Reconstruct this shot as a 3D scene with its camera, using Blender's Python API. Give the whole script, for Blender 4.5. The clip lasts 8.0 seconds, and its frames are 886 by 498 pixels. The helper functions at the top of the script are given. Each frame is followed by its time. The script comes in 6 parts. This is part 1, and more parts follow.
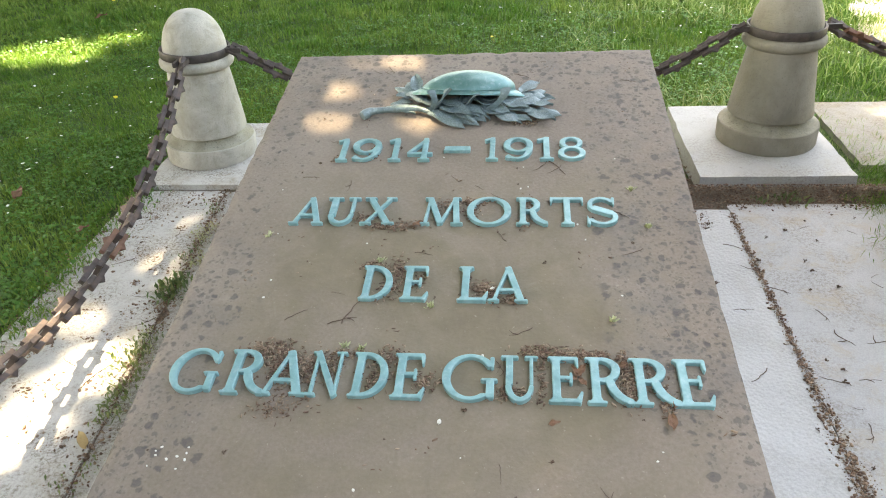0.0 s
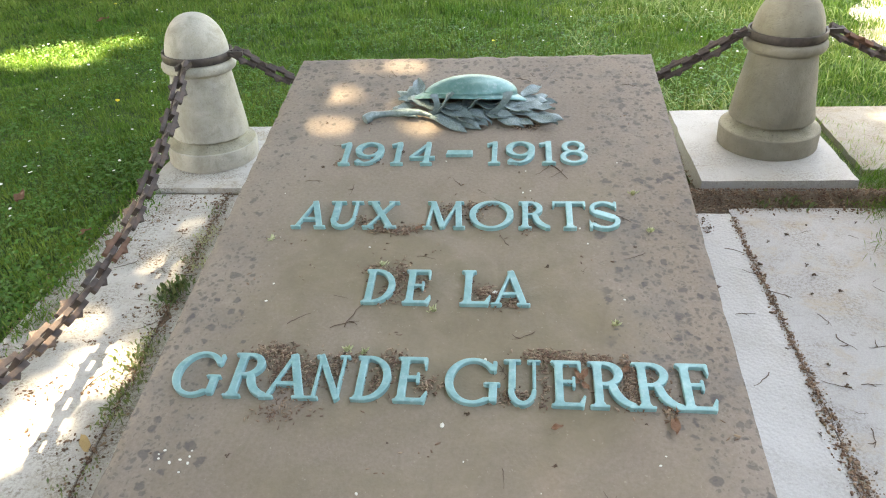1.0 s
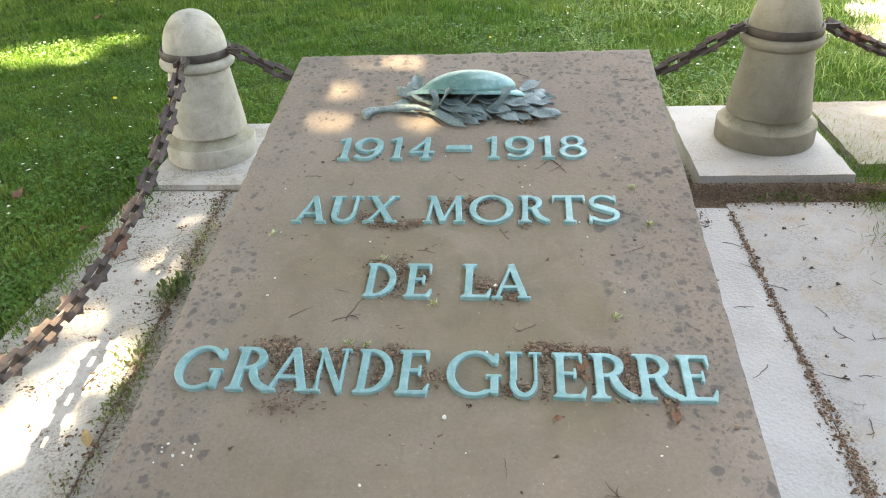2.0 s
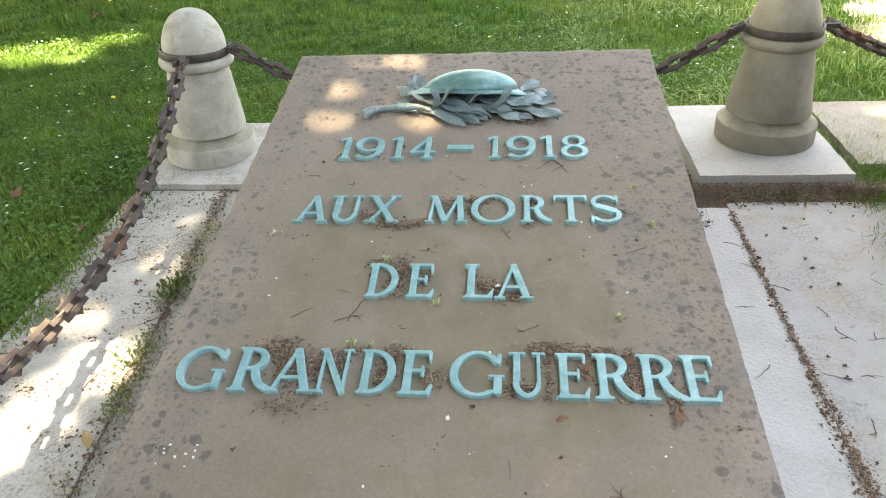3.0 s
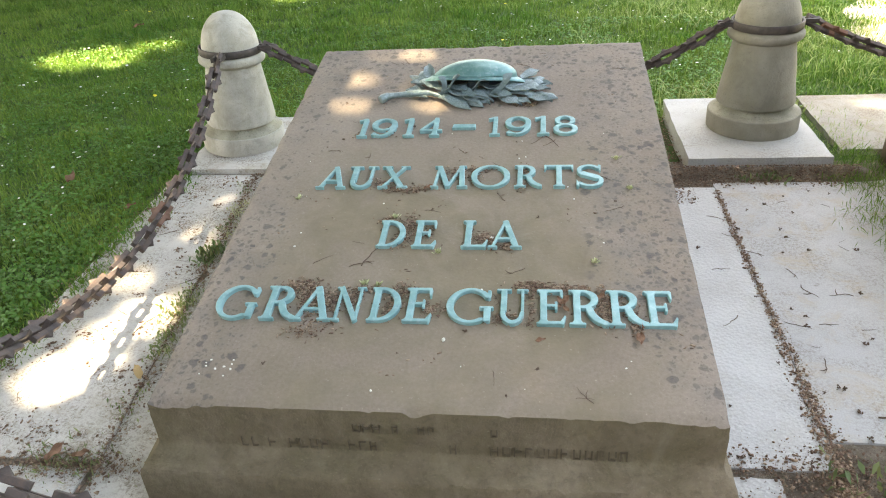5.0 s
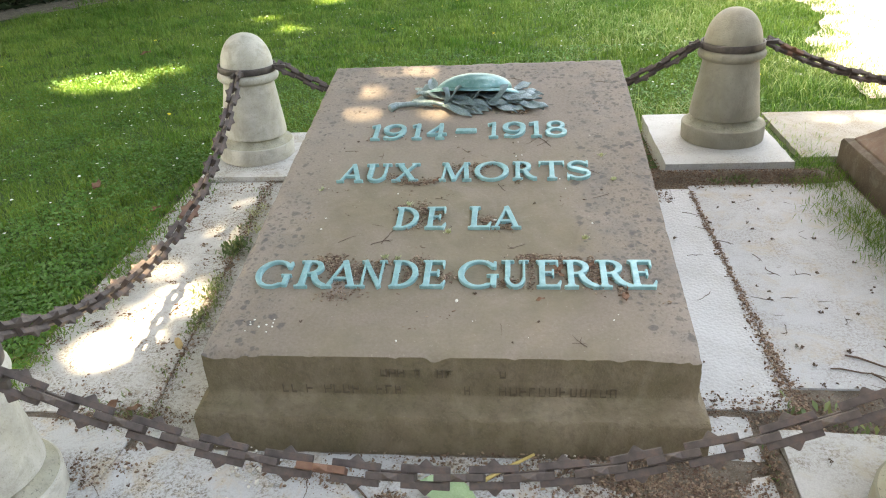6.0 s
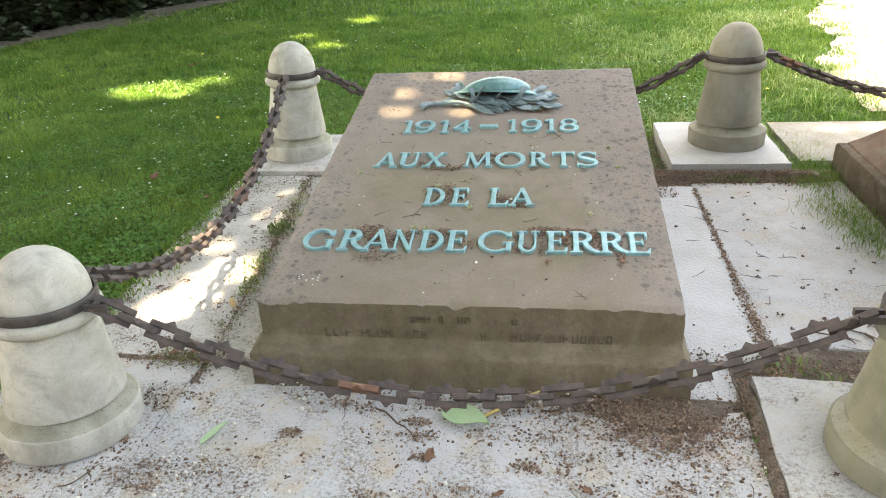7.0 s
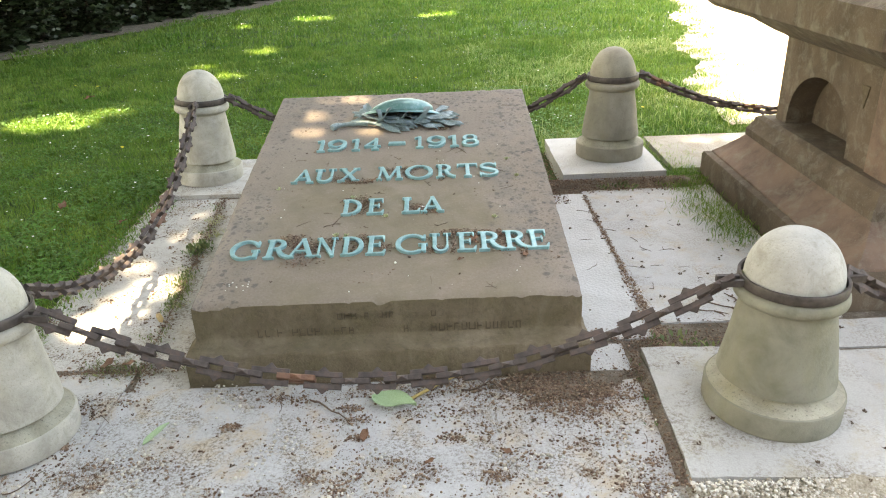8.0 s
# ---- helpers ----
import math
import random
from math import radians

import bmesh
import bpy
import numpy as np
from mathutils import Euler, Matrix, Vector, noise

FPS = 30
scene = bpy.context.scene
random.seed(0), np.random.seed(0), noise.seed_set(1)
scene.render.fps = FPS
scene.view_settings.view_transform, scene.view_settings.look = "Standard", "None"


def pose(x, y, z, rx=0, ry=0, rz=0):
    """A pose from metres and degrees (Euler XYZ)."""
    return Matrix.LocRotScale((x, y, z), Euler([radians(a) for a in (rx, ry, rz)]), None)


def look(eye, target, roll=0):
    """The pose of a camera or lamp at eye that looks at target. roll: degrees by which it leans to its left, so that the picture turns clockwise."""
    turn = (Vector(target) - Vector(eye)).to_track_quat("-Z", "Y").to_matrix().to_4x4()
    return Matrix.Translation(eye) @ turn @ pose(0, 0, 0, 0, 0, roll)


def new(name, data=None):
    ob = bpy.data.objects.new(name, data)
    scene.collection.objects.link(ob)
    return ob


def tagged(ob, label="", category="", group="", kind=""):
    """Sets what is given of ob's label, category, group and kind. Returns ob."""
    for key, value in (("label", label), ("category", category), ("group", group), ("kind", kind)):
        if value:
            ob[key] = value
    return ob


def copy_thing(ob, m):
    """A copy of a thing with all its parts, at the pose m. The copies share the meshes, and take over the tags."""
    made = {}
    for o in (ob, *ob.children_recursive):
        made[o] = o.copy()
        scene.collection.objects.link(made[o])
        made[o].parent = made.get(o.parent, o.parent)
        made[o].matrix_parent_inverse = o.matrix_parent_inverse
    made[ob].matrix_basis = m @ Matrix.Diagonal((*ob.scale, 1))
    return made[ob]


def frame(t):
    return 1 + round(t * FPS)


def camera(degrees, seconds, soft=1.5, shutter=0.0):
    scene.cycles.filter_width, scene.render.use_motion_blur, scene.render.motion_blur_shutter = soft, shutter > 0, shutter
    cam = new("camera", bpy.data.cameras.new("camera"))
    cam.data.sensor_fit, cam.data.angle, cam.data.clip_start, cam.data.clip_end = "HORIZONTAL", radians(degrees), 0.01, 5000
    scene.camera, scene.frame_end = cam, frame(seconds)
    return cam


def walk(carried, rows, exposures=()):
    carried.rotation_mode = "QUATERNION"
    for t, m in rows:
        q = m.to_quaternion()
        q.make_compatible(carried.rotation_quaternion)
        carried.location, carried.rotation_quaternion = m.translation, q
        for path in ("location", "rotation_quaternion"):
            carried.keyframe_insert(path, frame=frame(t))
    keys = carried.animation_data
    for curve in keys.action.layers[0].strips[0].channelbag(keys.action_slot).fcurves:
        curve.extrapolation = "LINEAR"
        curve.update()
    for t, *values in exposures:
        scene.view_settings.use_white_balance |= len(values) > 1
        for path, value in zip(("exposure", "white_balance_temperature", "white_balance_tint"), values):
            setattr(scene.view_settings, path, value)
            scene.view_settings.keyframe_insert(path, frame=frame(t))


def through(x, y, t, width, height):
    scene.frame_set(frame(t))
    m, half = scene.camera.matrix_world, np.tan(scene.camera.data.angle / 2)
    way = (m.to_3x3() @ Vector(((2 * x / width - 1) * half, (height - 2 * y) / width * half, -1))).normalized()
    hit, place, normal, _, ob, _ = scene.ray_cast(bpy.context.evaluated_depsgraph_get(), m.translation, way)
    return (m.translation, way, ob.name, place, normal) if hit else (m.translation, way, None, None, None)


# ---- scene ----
cam = camera(63.0, 8.0, soft=1.1)
PATH = [
    (0, (0.175, -0.803, 1.345), (-0.032, 0.866, 0.262), -3.4),
    (0.5, (0.172, -0.802, 1.347), (-0.032, 0.871, 0.27), -3.4),
    (1, (0.169, -0.805, 1.348), (-0.038, 0.868, 0.273), -3.3),
    (1.5, (0.166, -0.819, 1.344), (-0.036, 0.854, 0.266), -3.4),
    (3, (0.147, -0.814, 1.342), (-0.042, 0.858, 0.261), -3.2),
    (3.5, (0.146, -0.817, 1.345), (-0.036, 0.85, 0.255), -3.4),
    (4, (0.158, -0.848, 1.345), (-0.021, 0.813, 0.245), -3.6),
    (4.5, (0.218, -0.96, 1.339), (-0.01, 0.706, 0.256), -4.1),
    (5, (0.24, -1.114, 1.348), (-0.02, 0.573, 0.306), -4.2),
    (5.2, (0.243, -1.175, 1.353), (-0.032, 0.525, 0.336), -4.6),
    (6.3, (0.185, -1.536, 1.353), (-0.015, 0.224, 0.425), -3.3),
    (6.5, (0.211, -1.598, 1.345), (-0.032, 0.169, 0.441), -3.2),
    (7, (0.238, -1.799, 1.35), (-0.043, -0.035, 0.451), -3.3),
    (7.4, (0.221, -1.914, 1.356), (0.012, -0.12, 0.497), -2.5),
    (7.5, (0.219, -1.964, 1.364), (0.057, -0.161, 0.512), -2.3),
    (8, (0.202, -2.042, 1.363), (0.191, -0.225, 0.526), -2.4),
]
walk(cam, [(t, look(eye, target, roll)) for t, eye, target, roll in PATH], [(0, 3.64, 9250, 9), (5.0, 3.66, 9300, 9), (6.5, 3.71, 9500, 9), (7.5, 3.76, 9650, 9), (8.0, 3.66, 9800, 9)])

# ---- world, sun, exposure ----
SUN_WAY = Vector((-0.42, 0.12, 0.90)).normalized()
world = bpy.data.worlds.new("world")
scene.world = world
world.use_nodes = True
wn = world.node_tree.nodes
sky = wn.new("ShaderNodeTexSky")
sky.sky_type = "NISHITA"
sky.sun_disc = False
sky.sun_elevation = math.asin(SUN_WAY.z)
sky.dust_density = 4.0
sky.ozone_density = 0.5
sky.sun_rotation = math.atan2(SUN_WAY.x, SUN_WAY.y)
wn["Background"].inputs["Strength"].default_value = 0.15
world.node_tree.links.new(sky.outputs["Color"], wn["Background"].inputs["Color"])
sun = new("sun", bpy.data.lights.new("sun", "SUN"))
sun.data.energy = 5.0
sun.data.angle = radians(1.2)
sun.data.color = (1.0, 0.93, 0.80)
sun.matrix_world = look(SUN_WAY * 30, (0, 0, 0))

# ---- materials ----


def col(r, g, b):
    return (r, g, b, 1.0)


class Mat:
    """A small builder of node materials."""

    def __init__(self, name, rough=0.85, metal=0.0):
        self.mat = bpy.data.materials.new(name)
        self.mat.use_nodes = True
        self.tree = self.mat.node_tree
        self.shader = self.tree.nodes["Principled BSDF"]
        self.shader.inputs["Roughness"].default_value = rough
        self.shader.inputs["Metallic"].default_value = metal
        self.coord = self.tree.nodes.new("ShaderNodeTexCoord").outputs["Object"]

    def link(self, a, b):
        self.tree.links.new(a, b)

    def noise(self, scale, detail=4.0, rough=0.6, dist=0.0, stretch=None):
        n = self.tree.nodes.new("ShaderNodeTexNoise")
        n.inputs["Scale"].default_value = scale
        n.inputs["Detail"].default_value = detail
        n.inputs["Roughness"].default_value = rough
        n.inputs["Distortion"].default_value = dist
        src = self.coord
        if stretch:
            m = self.tree.nodes.new("ShaderNodeMapping")
            m.inputs["Scale"].default_value = stretch
            self.link(src, m.inputs["Vector"])
            src = m.outputs["Vector"]
        self.link(src, n.inputs["Vector"])
        return n.outputs["Fac"]

    def voronoi(self, scale, feature="F1"):
        n = self.tree.nodes.new("ShaderNodeTexVoronoi")
        n.feature = feature
        n.inputs["Scale"].default_value = scale
        self.link(self.coord, n.inputs["Vector"])
        return n.outputs["Distance"]

    def warped(self, scale, amount):
        """Object coordinates pushed about by noise, for ragged outlines."""
        n = self.tree.nodes.new("ShaderNodeTexNoise")
        n.inputs["Scale"].default_value = scale
        n.inputs["Detail"].default_value = 3.0
        self.link(self.coord, n.inputs["Vector"])
        m = self.tree.nodes.new("ShaderNodeVectorMath")
        m.operation = "MULTIPLY_ADD"
        m.inputs[1].default_value = (amount, amount, amount)
        self.link(n.outputs["Color"], m.inputs[0])
        self.link(self.coord, m.inputs[2])
        return m.outputs["Vector"]

    def cells(self, scale, vector):
        """Distance to a cell's seed, and two random values of that cell."""
        n = self.tree.nodes.new("ShaderNodeTexVoronoi")
        n.inputs["Scale"].default_value = scale
        self.link(vector, n.inputs["Vector"])
        c = self.tree.nodes.new("ShaderNodeSeparateColor")
        self.link(n.outputs["Color"], c.inputs["Color"])
        return n.outputs["Distance"], c.outputs["Red"], c.outputs["Green"]

    def axis(self, which):
        s = self.tree.nodes.new("ShaderNodeSeparateXYZ")
        self.link(self.coord, s.inputs["Vector"])
        return s.outputs[which]

    def math(self, op, a, b=0.0, clamp=False):
        n = self.tree.nodes.new("ShaderNodeMath")
        n.operation = op
        n.use_clamp = clamp
        for i, v in enumerate((a, b)):
            if isinstance(v, (int, float)):
                n.inputs[i].default_value = v
            else:
                self.link(v, n.inputs[i])
        return n.outputs["Value"]

    def ramp(self, fac, stops):
        n = self.tree.nodes.new("ShaderNodeValToRGB")
        el = n.color_ramp.elements
        while len(el) < len(stops):
            el.new(0.5)
        for e, (p, c) in zip(el, stops):
            e.position = p
            e.color = c if len(c) == 4 else (*c, 1.0)
        self.link(fac, n.inputs["Fac"])
        return n.outputs["Color"]

    def step(self, fac, lo, hi):
        return self.ramp(fac, [(lo, (0, 0, 0)), (hi, (1, 1, 1))])

    def mix(self, fac, a, b, mode="MIX"):
        n = self.tree.nodes.new("ShaderNodeMix")
        n.data_type = "RGBA"
        n.blend_type = mode
        for i, v in ((0, fac), (6, a), (7, b)):
            if isinstance(v, (int, float)):
                n.inputs[i].default_value = v
            elif isinstance(v, tuple):
                n.inputs[i].default_value = v if len(v) == 4 else (*v, 1.0)
            else:
                self.link(v, n.inputs[i])
        return n.outputs[2]

    def random(self, island=False):
        if island:
            return self.tree.nodes.new("ShaderNodeNewGeometry").outputs["Random Per Island"]
        return self.tree.nodes.new("ShaderNodeObjectInfo").outputs["Random"]

    def color(self, c):
        if isinstance(c, tuple):
            self.shader.inputs["Base Color"].default_value = c if len(c) == 4 else (*c, 1.0)
        else:
            self.link(c, self.shader.inputs["Base Color"])
        return self

    def bump(self, height, strength=0.3, distance=0.004):
        n = self.tree.nodes.new("ShaderNodeBump")
        n.inputs["Strength"].default_value = strength
        n.inputs["Distance"].default_value = distance
        self.link(height, n.inputs["Height"])
        self.link(n.outputs["Normal"], self.shader.inputs["Normal"])
        return self


def sandstone():
    m = Mat("brown_sandstone", 0.9)
    big = m.noise(2.2, 5, 0.6, 0.4)
    fine = m.noise(120, 3, 0.7)
    base = m.ramp(big, [(0.25, (0.191, 0.148, 0.115)), (0.5, (0.243, 0.195, 0.156)), (0.75, (0.296, 0.244, 0.204))])
    base = m.mix(0.30, base, m.ramp(fine, [(0.3, (0.15, 0.12, 0.095)), (0.7, (0.35, 0.29, 0.25))]))
    # olive film over the middle, thinning out towards the head
    film = m.step(m.noise(2.6, 6, 0.62, 0.8), 0.30, 0.60)
    middle = m.math("MULTIPLY", m.math("SUBTRACT", 0.60, m.math("ABSOLUTE", m.axis("X"))), 4.0, True)
    low = m.math("MULTIPLY", m.math("SUBTRACT", 1.25, m.axis("Y")), 2.2, True)
    base = m.mix(m.math("MULTIPLY", m.math("MULTIPLY", film, m.math("MULTIPLY", middle, low)), 0.80), base, m.ramp(m.noise(12, 6, 0.72, 0.4), [(0.32, (0.155, 0.126, 0.078)), (0.55, (0.192, 0.156, 0.100)), (0.75, (0.238, 0.190, 0.132))]))
    streak = m.step(m.noise(5, 7, 0.75, 1.2, (1.0, 0.35, 1.0)), 0.52, 0.72)
    base = m.mix(m.math("MULTIPLY", streak, 0.35), base, (0.140, 0.106, 0.074))
    dots = m.step(m.noise(95, 3, 0.7), 0.66, 0.72)
    base = m.mix(m.math("MULTIPLY", dots, 0.45), base, (0.40, 0.35, 0.28))
    # pale scuffs
    pale = m.step(m.noise(7, 7, 0.75, 0.6), 0.60, 0.80)
    base = m.mix(m.math("MULTIPLY", pale, 0.35), base, (0.38, 0.34, 0.28))
    # where dark lichen grows: a strip beside one edge, a broad field beside the other, and the head end
    start = m.math("ADD", 0.32, m.math("MULTIPLY", m.math("SUBTRACT", 0.36, m.axis("Y"), True), 0.7))
    right = m.math("MULTIPLY", m.math("SUBTRACT", m.axis("X"), start), 6.0, True)
    left = m.math("MULTIPLY", m.math("MULTIPLY", m.math("SUBTRACT", m.math("MULTIPLY", m.axis("X"), -1.0), 0.40), 6.0, True), 0.70)
    head = m.math("MULTIPLY", m.math("MULTIPLY", m.math("SUBTRACT", m.axis("Y"), 1.22), 2.6, True), 0.85)
    where = m.math("MAXIMUM", m.math("MAXIMUM", right, left), head)
    where = m.math("MULTIPLY", where, m.math("ADD", 0.35, m.math("MULTIPLY", m.step(m.noise(4.0, 4, 0.6), 0.36, 0.62), 0.75)), True)
    ragged = m.warped(45, 0.030)
    for scale, share, reach, dark in ((20, 0.50, 0.44, 0.68), (33, 0.95, 0.50, 0.66), (60, 1.0, 0.52, 0.55), (115, 0.85, 0.50, 0.45)):
        far, one, two = m.cells(scale, ragged)
        size = m.math("MULTIPLY", m.math("ADD", 0.35, m.math("MULTIPLY", one, 0.65)), reach)
        spot = m.math("MULTIPLY", m.math("SUBTRACT", size, far), 9.0, True)
        grown = m.math("MULTIPLY", m.math("SUBTRACT", m.math("MULTIPLY", where, share), two), 14.0, True)
        spot = m.math("MULTIPLY", spot, grown)
        spot = m.math("MULTIPLY", spot, m.math("ADD", 0.55, m.math("MULTIPLY", m.noise(160, 3, 0.7), 0.8)), True)
        base = m.mix(m.math("MULTIPLY", spot, dark), base, (0.078, 0.070, 0.066))
    grey = m.math("MULTIPLY", where, m.step(m.noise(8, 6, 0.7), 0.44, 0.66))
    base = m.mix(m.math("MULTIPLY", grey, 0.50), base, (0.141, 0.129, 0.124))
    m.color(base)
    h = m.math("ADD", m.math("MULTIPLY", fine, 0.5), m.math("MULTIPLY", m.noise(30, 4), 0.8))
    return m.bump(h, 0.45, 0.004).mat


def face_stone():
    m = Mat("darkened_sandstone_face", 0.9)
    cloud = m.noise(5, 6, 0.68, 0.5, (1.0, 1.0, 0.8))
    # Base darker than the top's stone: the upright faces' shade is in this colour.
    base = m.ramp(cloud, [(0.3, (0.105, 0.080, 0.048)), (0.5, (0.166, 0.128, 0.083)), (0.72, (0.240, 0.190, 0.134))])
    green = m.step(m.noise(9.0, 7, 0.72, 0.6), 0.40, 0.62)
    base = m.mix(m.math("MULTIPLY", green, 0.36), base, (0.120, 0.104, 0.048))
    mott = m.step(m.noise(38, 6, 0.75, 0.4), 0.48, 0.66)
    base = m.mix(m.math("MULTIPLY", mott, 0.40), base, (0.062, 0.052, 0.030))
    runs = m.step(m.noise(8, 6, 0.72, 0.8, (1.0, 1.0, 0.16)), 0.56, 0.72)
    base = m.mix(m.math("MULTIPLY", runs, 0.38), base, (0.068, 0.050, 0.034))
    washed = m.step(m.noise(6, 6, 0.7, 0.9, (1.0, 1.0, 0.22)), 0.60, 0.76)
    base = m.mix(m.math("MULTIPLY", washed, 0.35), base, (0.30, 0.25, 0.19))
    speck = m.step(m.noise(160, 3, 0.7), 0.60, 0.74)
    base = m.mix(m.math("MULTIPLY", speck, 0.4), base, (0.30, 0.27, 0.18))
    m.color(base)
    h = m.math("ADD", m.noise(90, 4, 0.7), m.math("MULTIPLY", m.noise(18, 4), 0.9))
    return m.bump(h, 0.7, 0.007).mat


def pale_paving(name, tint, dirt=0.5, peck=False, earth=(0.27, 0.235, 0.19), crumbs=0.2):
    m = Mat(name, 0.8)
    rnd = m.random()
    big = m.noise(3.0, 6, 0.62, 0.3)
    dark = tuple(c * 0.78 for c in tint)
    base = m.ramp(big, [(0.25, dark), (0.6, tint), (0.8, tuple(min(0.8, c * 1.12) for c in tint))])
    base = m.mix(m.math("MULTIPLY", rnd, 0.25), base, (0.45, 0.42, 0.37))
    grit = m.noise(230, 3, 0.7)
    base = m.mix(0.22, base, m.ramp(grit, [(0.3, (0.30, 0.29, 0.27)), (0.65, (0.72, 0.71, 0.69))]))
    soil = m.step(m.noise(6.5, 8, 0.78, 0.5), 0.50, 0.64)
    base = m.mix(m.math("MULTIPLY", soil, dirt), base, m.mix(m.noise(190, 4, 0.75), earth, tuple(min(0.75, c * 1.5) for c in earth)))
    spots = m.step(m.noise(34, 4, 0.6), 0.66, 0.74)
    base = m.mix(m.math("MULTIPLY", spots, 0.55), base, (0.17, 0.14, 0.11))
    strewn = m.math("MULTIPLY", m.step(m.noise(5.0, 6, 0.72, 0.4), 0.42, 0.58), m.step(m.noise(105, 5, 0.8), 0.47, 0.58))
    base = m.mix(m.math("MULTIPLY", strewn, crumbs), base, (0.155, 0.118, 0.085))
    m.color(base)
    h = m.math("ADD", m.math("MULTIPLY", grit, 0.4), m.noise(40, 5, 0.7))
    if peck:
        h = m.math("ADD", h, m.math("MULTIPLY", m.voronoi(95), 1.6))
    return m.bump(h, 0.42 if peck else 0.22, 0.003).mat


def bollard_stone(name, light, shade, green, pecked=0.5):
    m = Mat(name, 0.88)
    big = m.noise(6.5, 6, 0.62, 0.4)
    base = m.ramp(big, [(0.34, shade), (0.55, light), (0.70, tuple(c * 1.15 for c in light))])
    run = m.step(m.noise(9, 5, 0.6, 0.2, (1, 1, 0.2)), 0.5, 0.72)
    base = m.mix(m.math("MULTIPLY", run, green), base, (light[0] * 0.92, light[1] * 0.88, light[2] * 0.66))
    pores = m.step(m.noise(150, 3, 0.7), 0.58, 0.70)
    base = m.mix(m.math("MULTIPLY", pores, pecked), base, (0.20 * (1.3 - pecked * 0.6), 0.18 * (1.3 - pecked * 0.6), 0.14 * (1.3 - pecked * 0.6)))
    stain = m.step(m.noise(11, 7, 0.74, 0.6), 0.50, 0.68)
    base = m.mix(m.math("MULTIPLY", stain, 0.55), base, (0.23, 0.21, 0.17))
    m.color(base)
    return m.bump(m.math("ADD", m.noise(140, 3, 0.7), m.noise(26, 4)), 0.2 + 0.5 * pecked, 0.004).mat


def patina(name, a, b, streak, amount, metal=0.25, gloss=0.5):
    m = Mat(name, gloss, metal)
    base = m.ramp(m.noise(26, 5, 0.6, 0.4), [(0.3, a), (0.7, b)])
    base = m.mix(m.math("MULTIPLY", m.step(m.noise(60, 5, 0.65), 0.52, 0.70), amount), base, streak)
    m.color(base)
    return m.bump(m.noise(190, 3), 0.3, 0.002).mat


def iron():
    m = Mat("rusty_iron", 0.7, 0.3)
    base = m.ramp(m.noise(38, 5, 0.65), [(0.28, (0.055, 0.043, 0.040)), (0.55, (0.100, 0.078, 0.072)), (0.78, (0.165, 0.105, 0.082))])
    odd = m.step(m.random(), 0.90, 0.98)
    base = m.mix(m.math("MULTIPLY", odd, 0.45), base, m.ramp(m.noise(50, 4), [(0.3, (0.26, 0.10, 0.05)), (0.7, (0.42, 0.20, 0.11))]))
    m.color(base)
    return m.bump(m.noise(210, 4), 0.4, 0.002).mat


def band_iron():
    m = Mat("dark_band_iron", 0.6, 0.35)
    m.color(m.ramp(m.noise(30, 5, 0.65), [(0.3, (0.045, 0.038, 0.036)), (0.7, (0.110, 0.090, 0.082))]))
    return m.bump(m.noise(120, 4), 0.3, 0.002).mat


def leafy(name, stops, island=True, rough=0.55, through=0.35):
    m = Mat(name, rough)
    c = m.ramp(m.random(island), stops)
    c = m.mix(0.4, c, m.ramp(m.noise(1.3, 3), [(0.35, stops[0][1]), (0.65, stops[-1][1])]))
    m.color(c)
    t = m.tree.nodes.new("ShaderNodeBsdfTranslucent")
    m.link(c, t.inputs["Color"])
    mx = m.tree.nodes.new("ShaderNodeMixShader")
    mx.inputs[0].default_value = through
    m.link(m.shader.outputs[0], mx.inputs[1])
    m.link(t.outputs[0], mx.inputs[2])
    m.link(mx.outputs[0], m.tree.nodes["Material Output"].inputs["Surface"])
    return m.mat


def plain(name, stops, rough=0.9, scale=40, island=False):
    m = Mat(name, rough)
    c = m.ramp(m.noise(scale, 4, 0.65), stops)
    if island:
        c = m.mix(0.65, c, m.ramp(m.random(True), stops))
    m.color(c)
    return m.bump(m.noise(scale * 3, 3), 0.4, 0.003).mat


def soil(name):
    m = Mat(name, 0.95)
    base = m.ramp(m.noise(14, 7, 0.75), [(0.3, (0.105, 0.082, 0.062)), (0.5, (0.19, 0.152, 0.118)), (0.72, (0.36, 0.31, 0.25))])
    crumb = m.noise(150, 5, 0.8)
    base = m.mix(m.math("MULTIPLY", m.step(crumb, 0.54, 0.62), 0.45), base, (0.085, 0.062, 0.048))
    base = m.mix(m.math("MULTIPLY", m.step(m.noise(210, 4, 0.75), 0.60, 0.66), 0.75), base, (0.50, 0.44, 0.36))
    m.color(base)
    return m.bump(m.math("ADD", m.noise(80, 5, 0.75), crumb), 1.0, 0.012).mat


def lawn_soil():
    m = Mat("lawn_soil", 0.95)
    base = m.ramp(m.noise(9, 6, 0.7), [(0.3, (0.030, 0.060, 0.012)), (0.6, (0.055, 0.110, 0.022)), (0.8, (0.075, 0.085, 0.032))])
    m.color(base)
    return m.bump(m.noise(60, 5, 0.75), 0.8, 0.012).mat


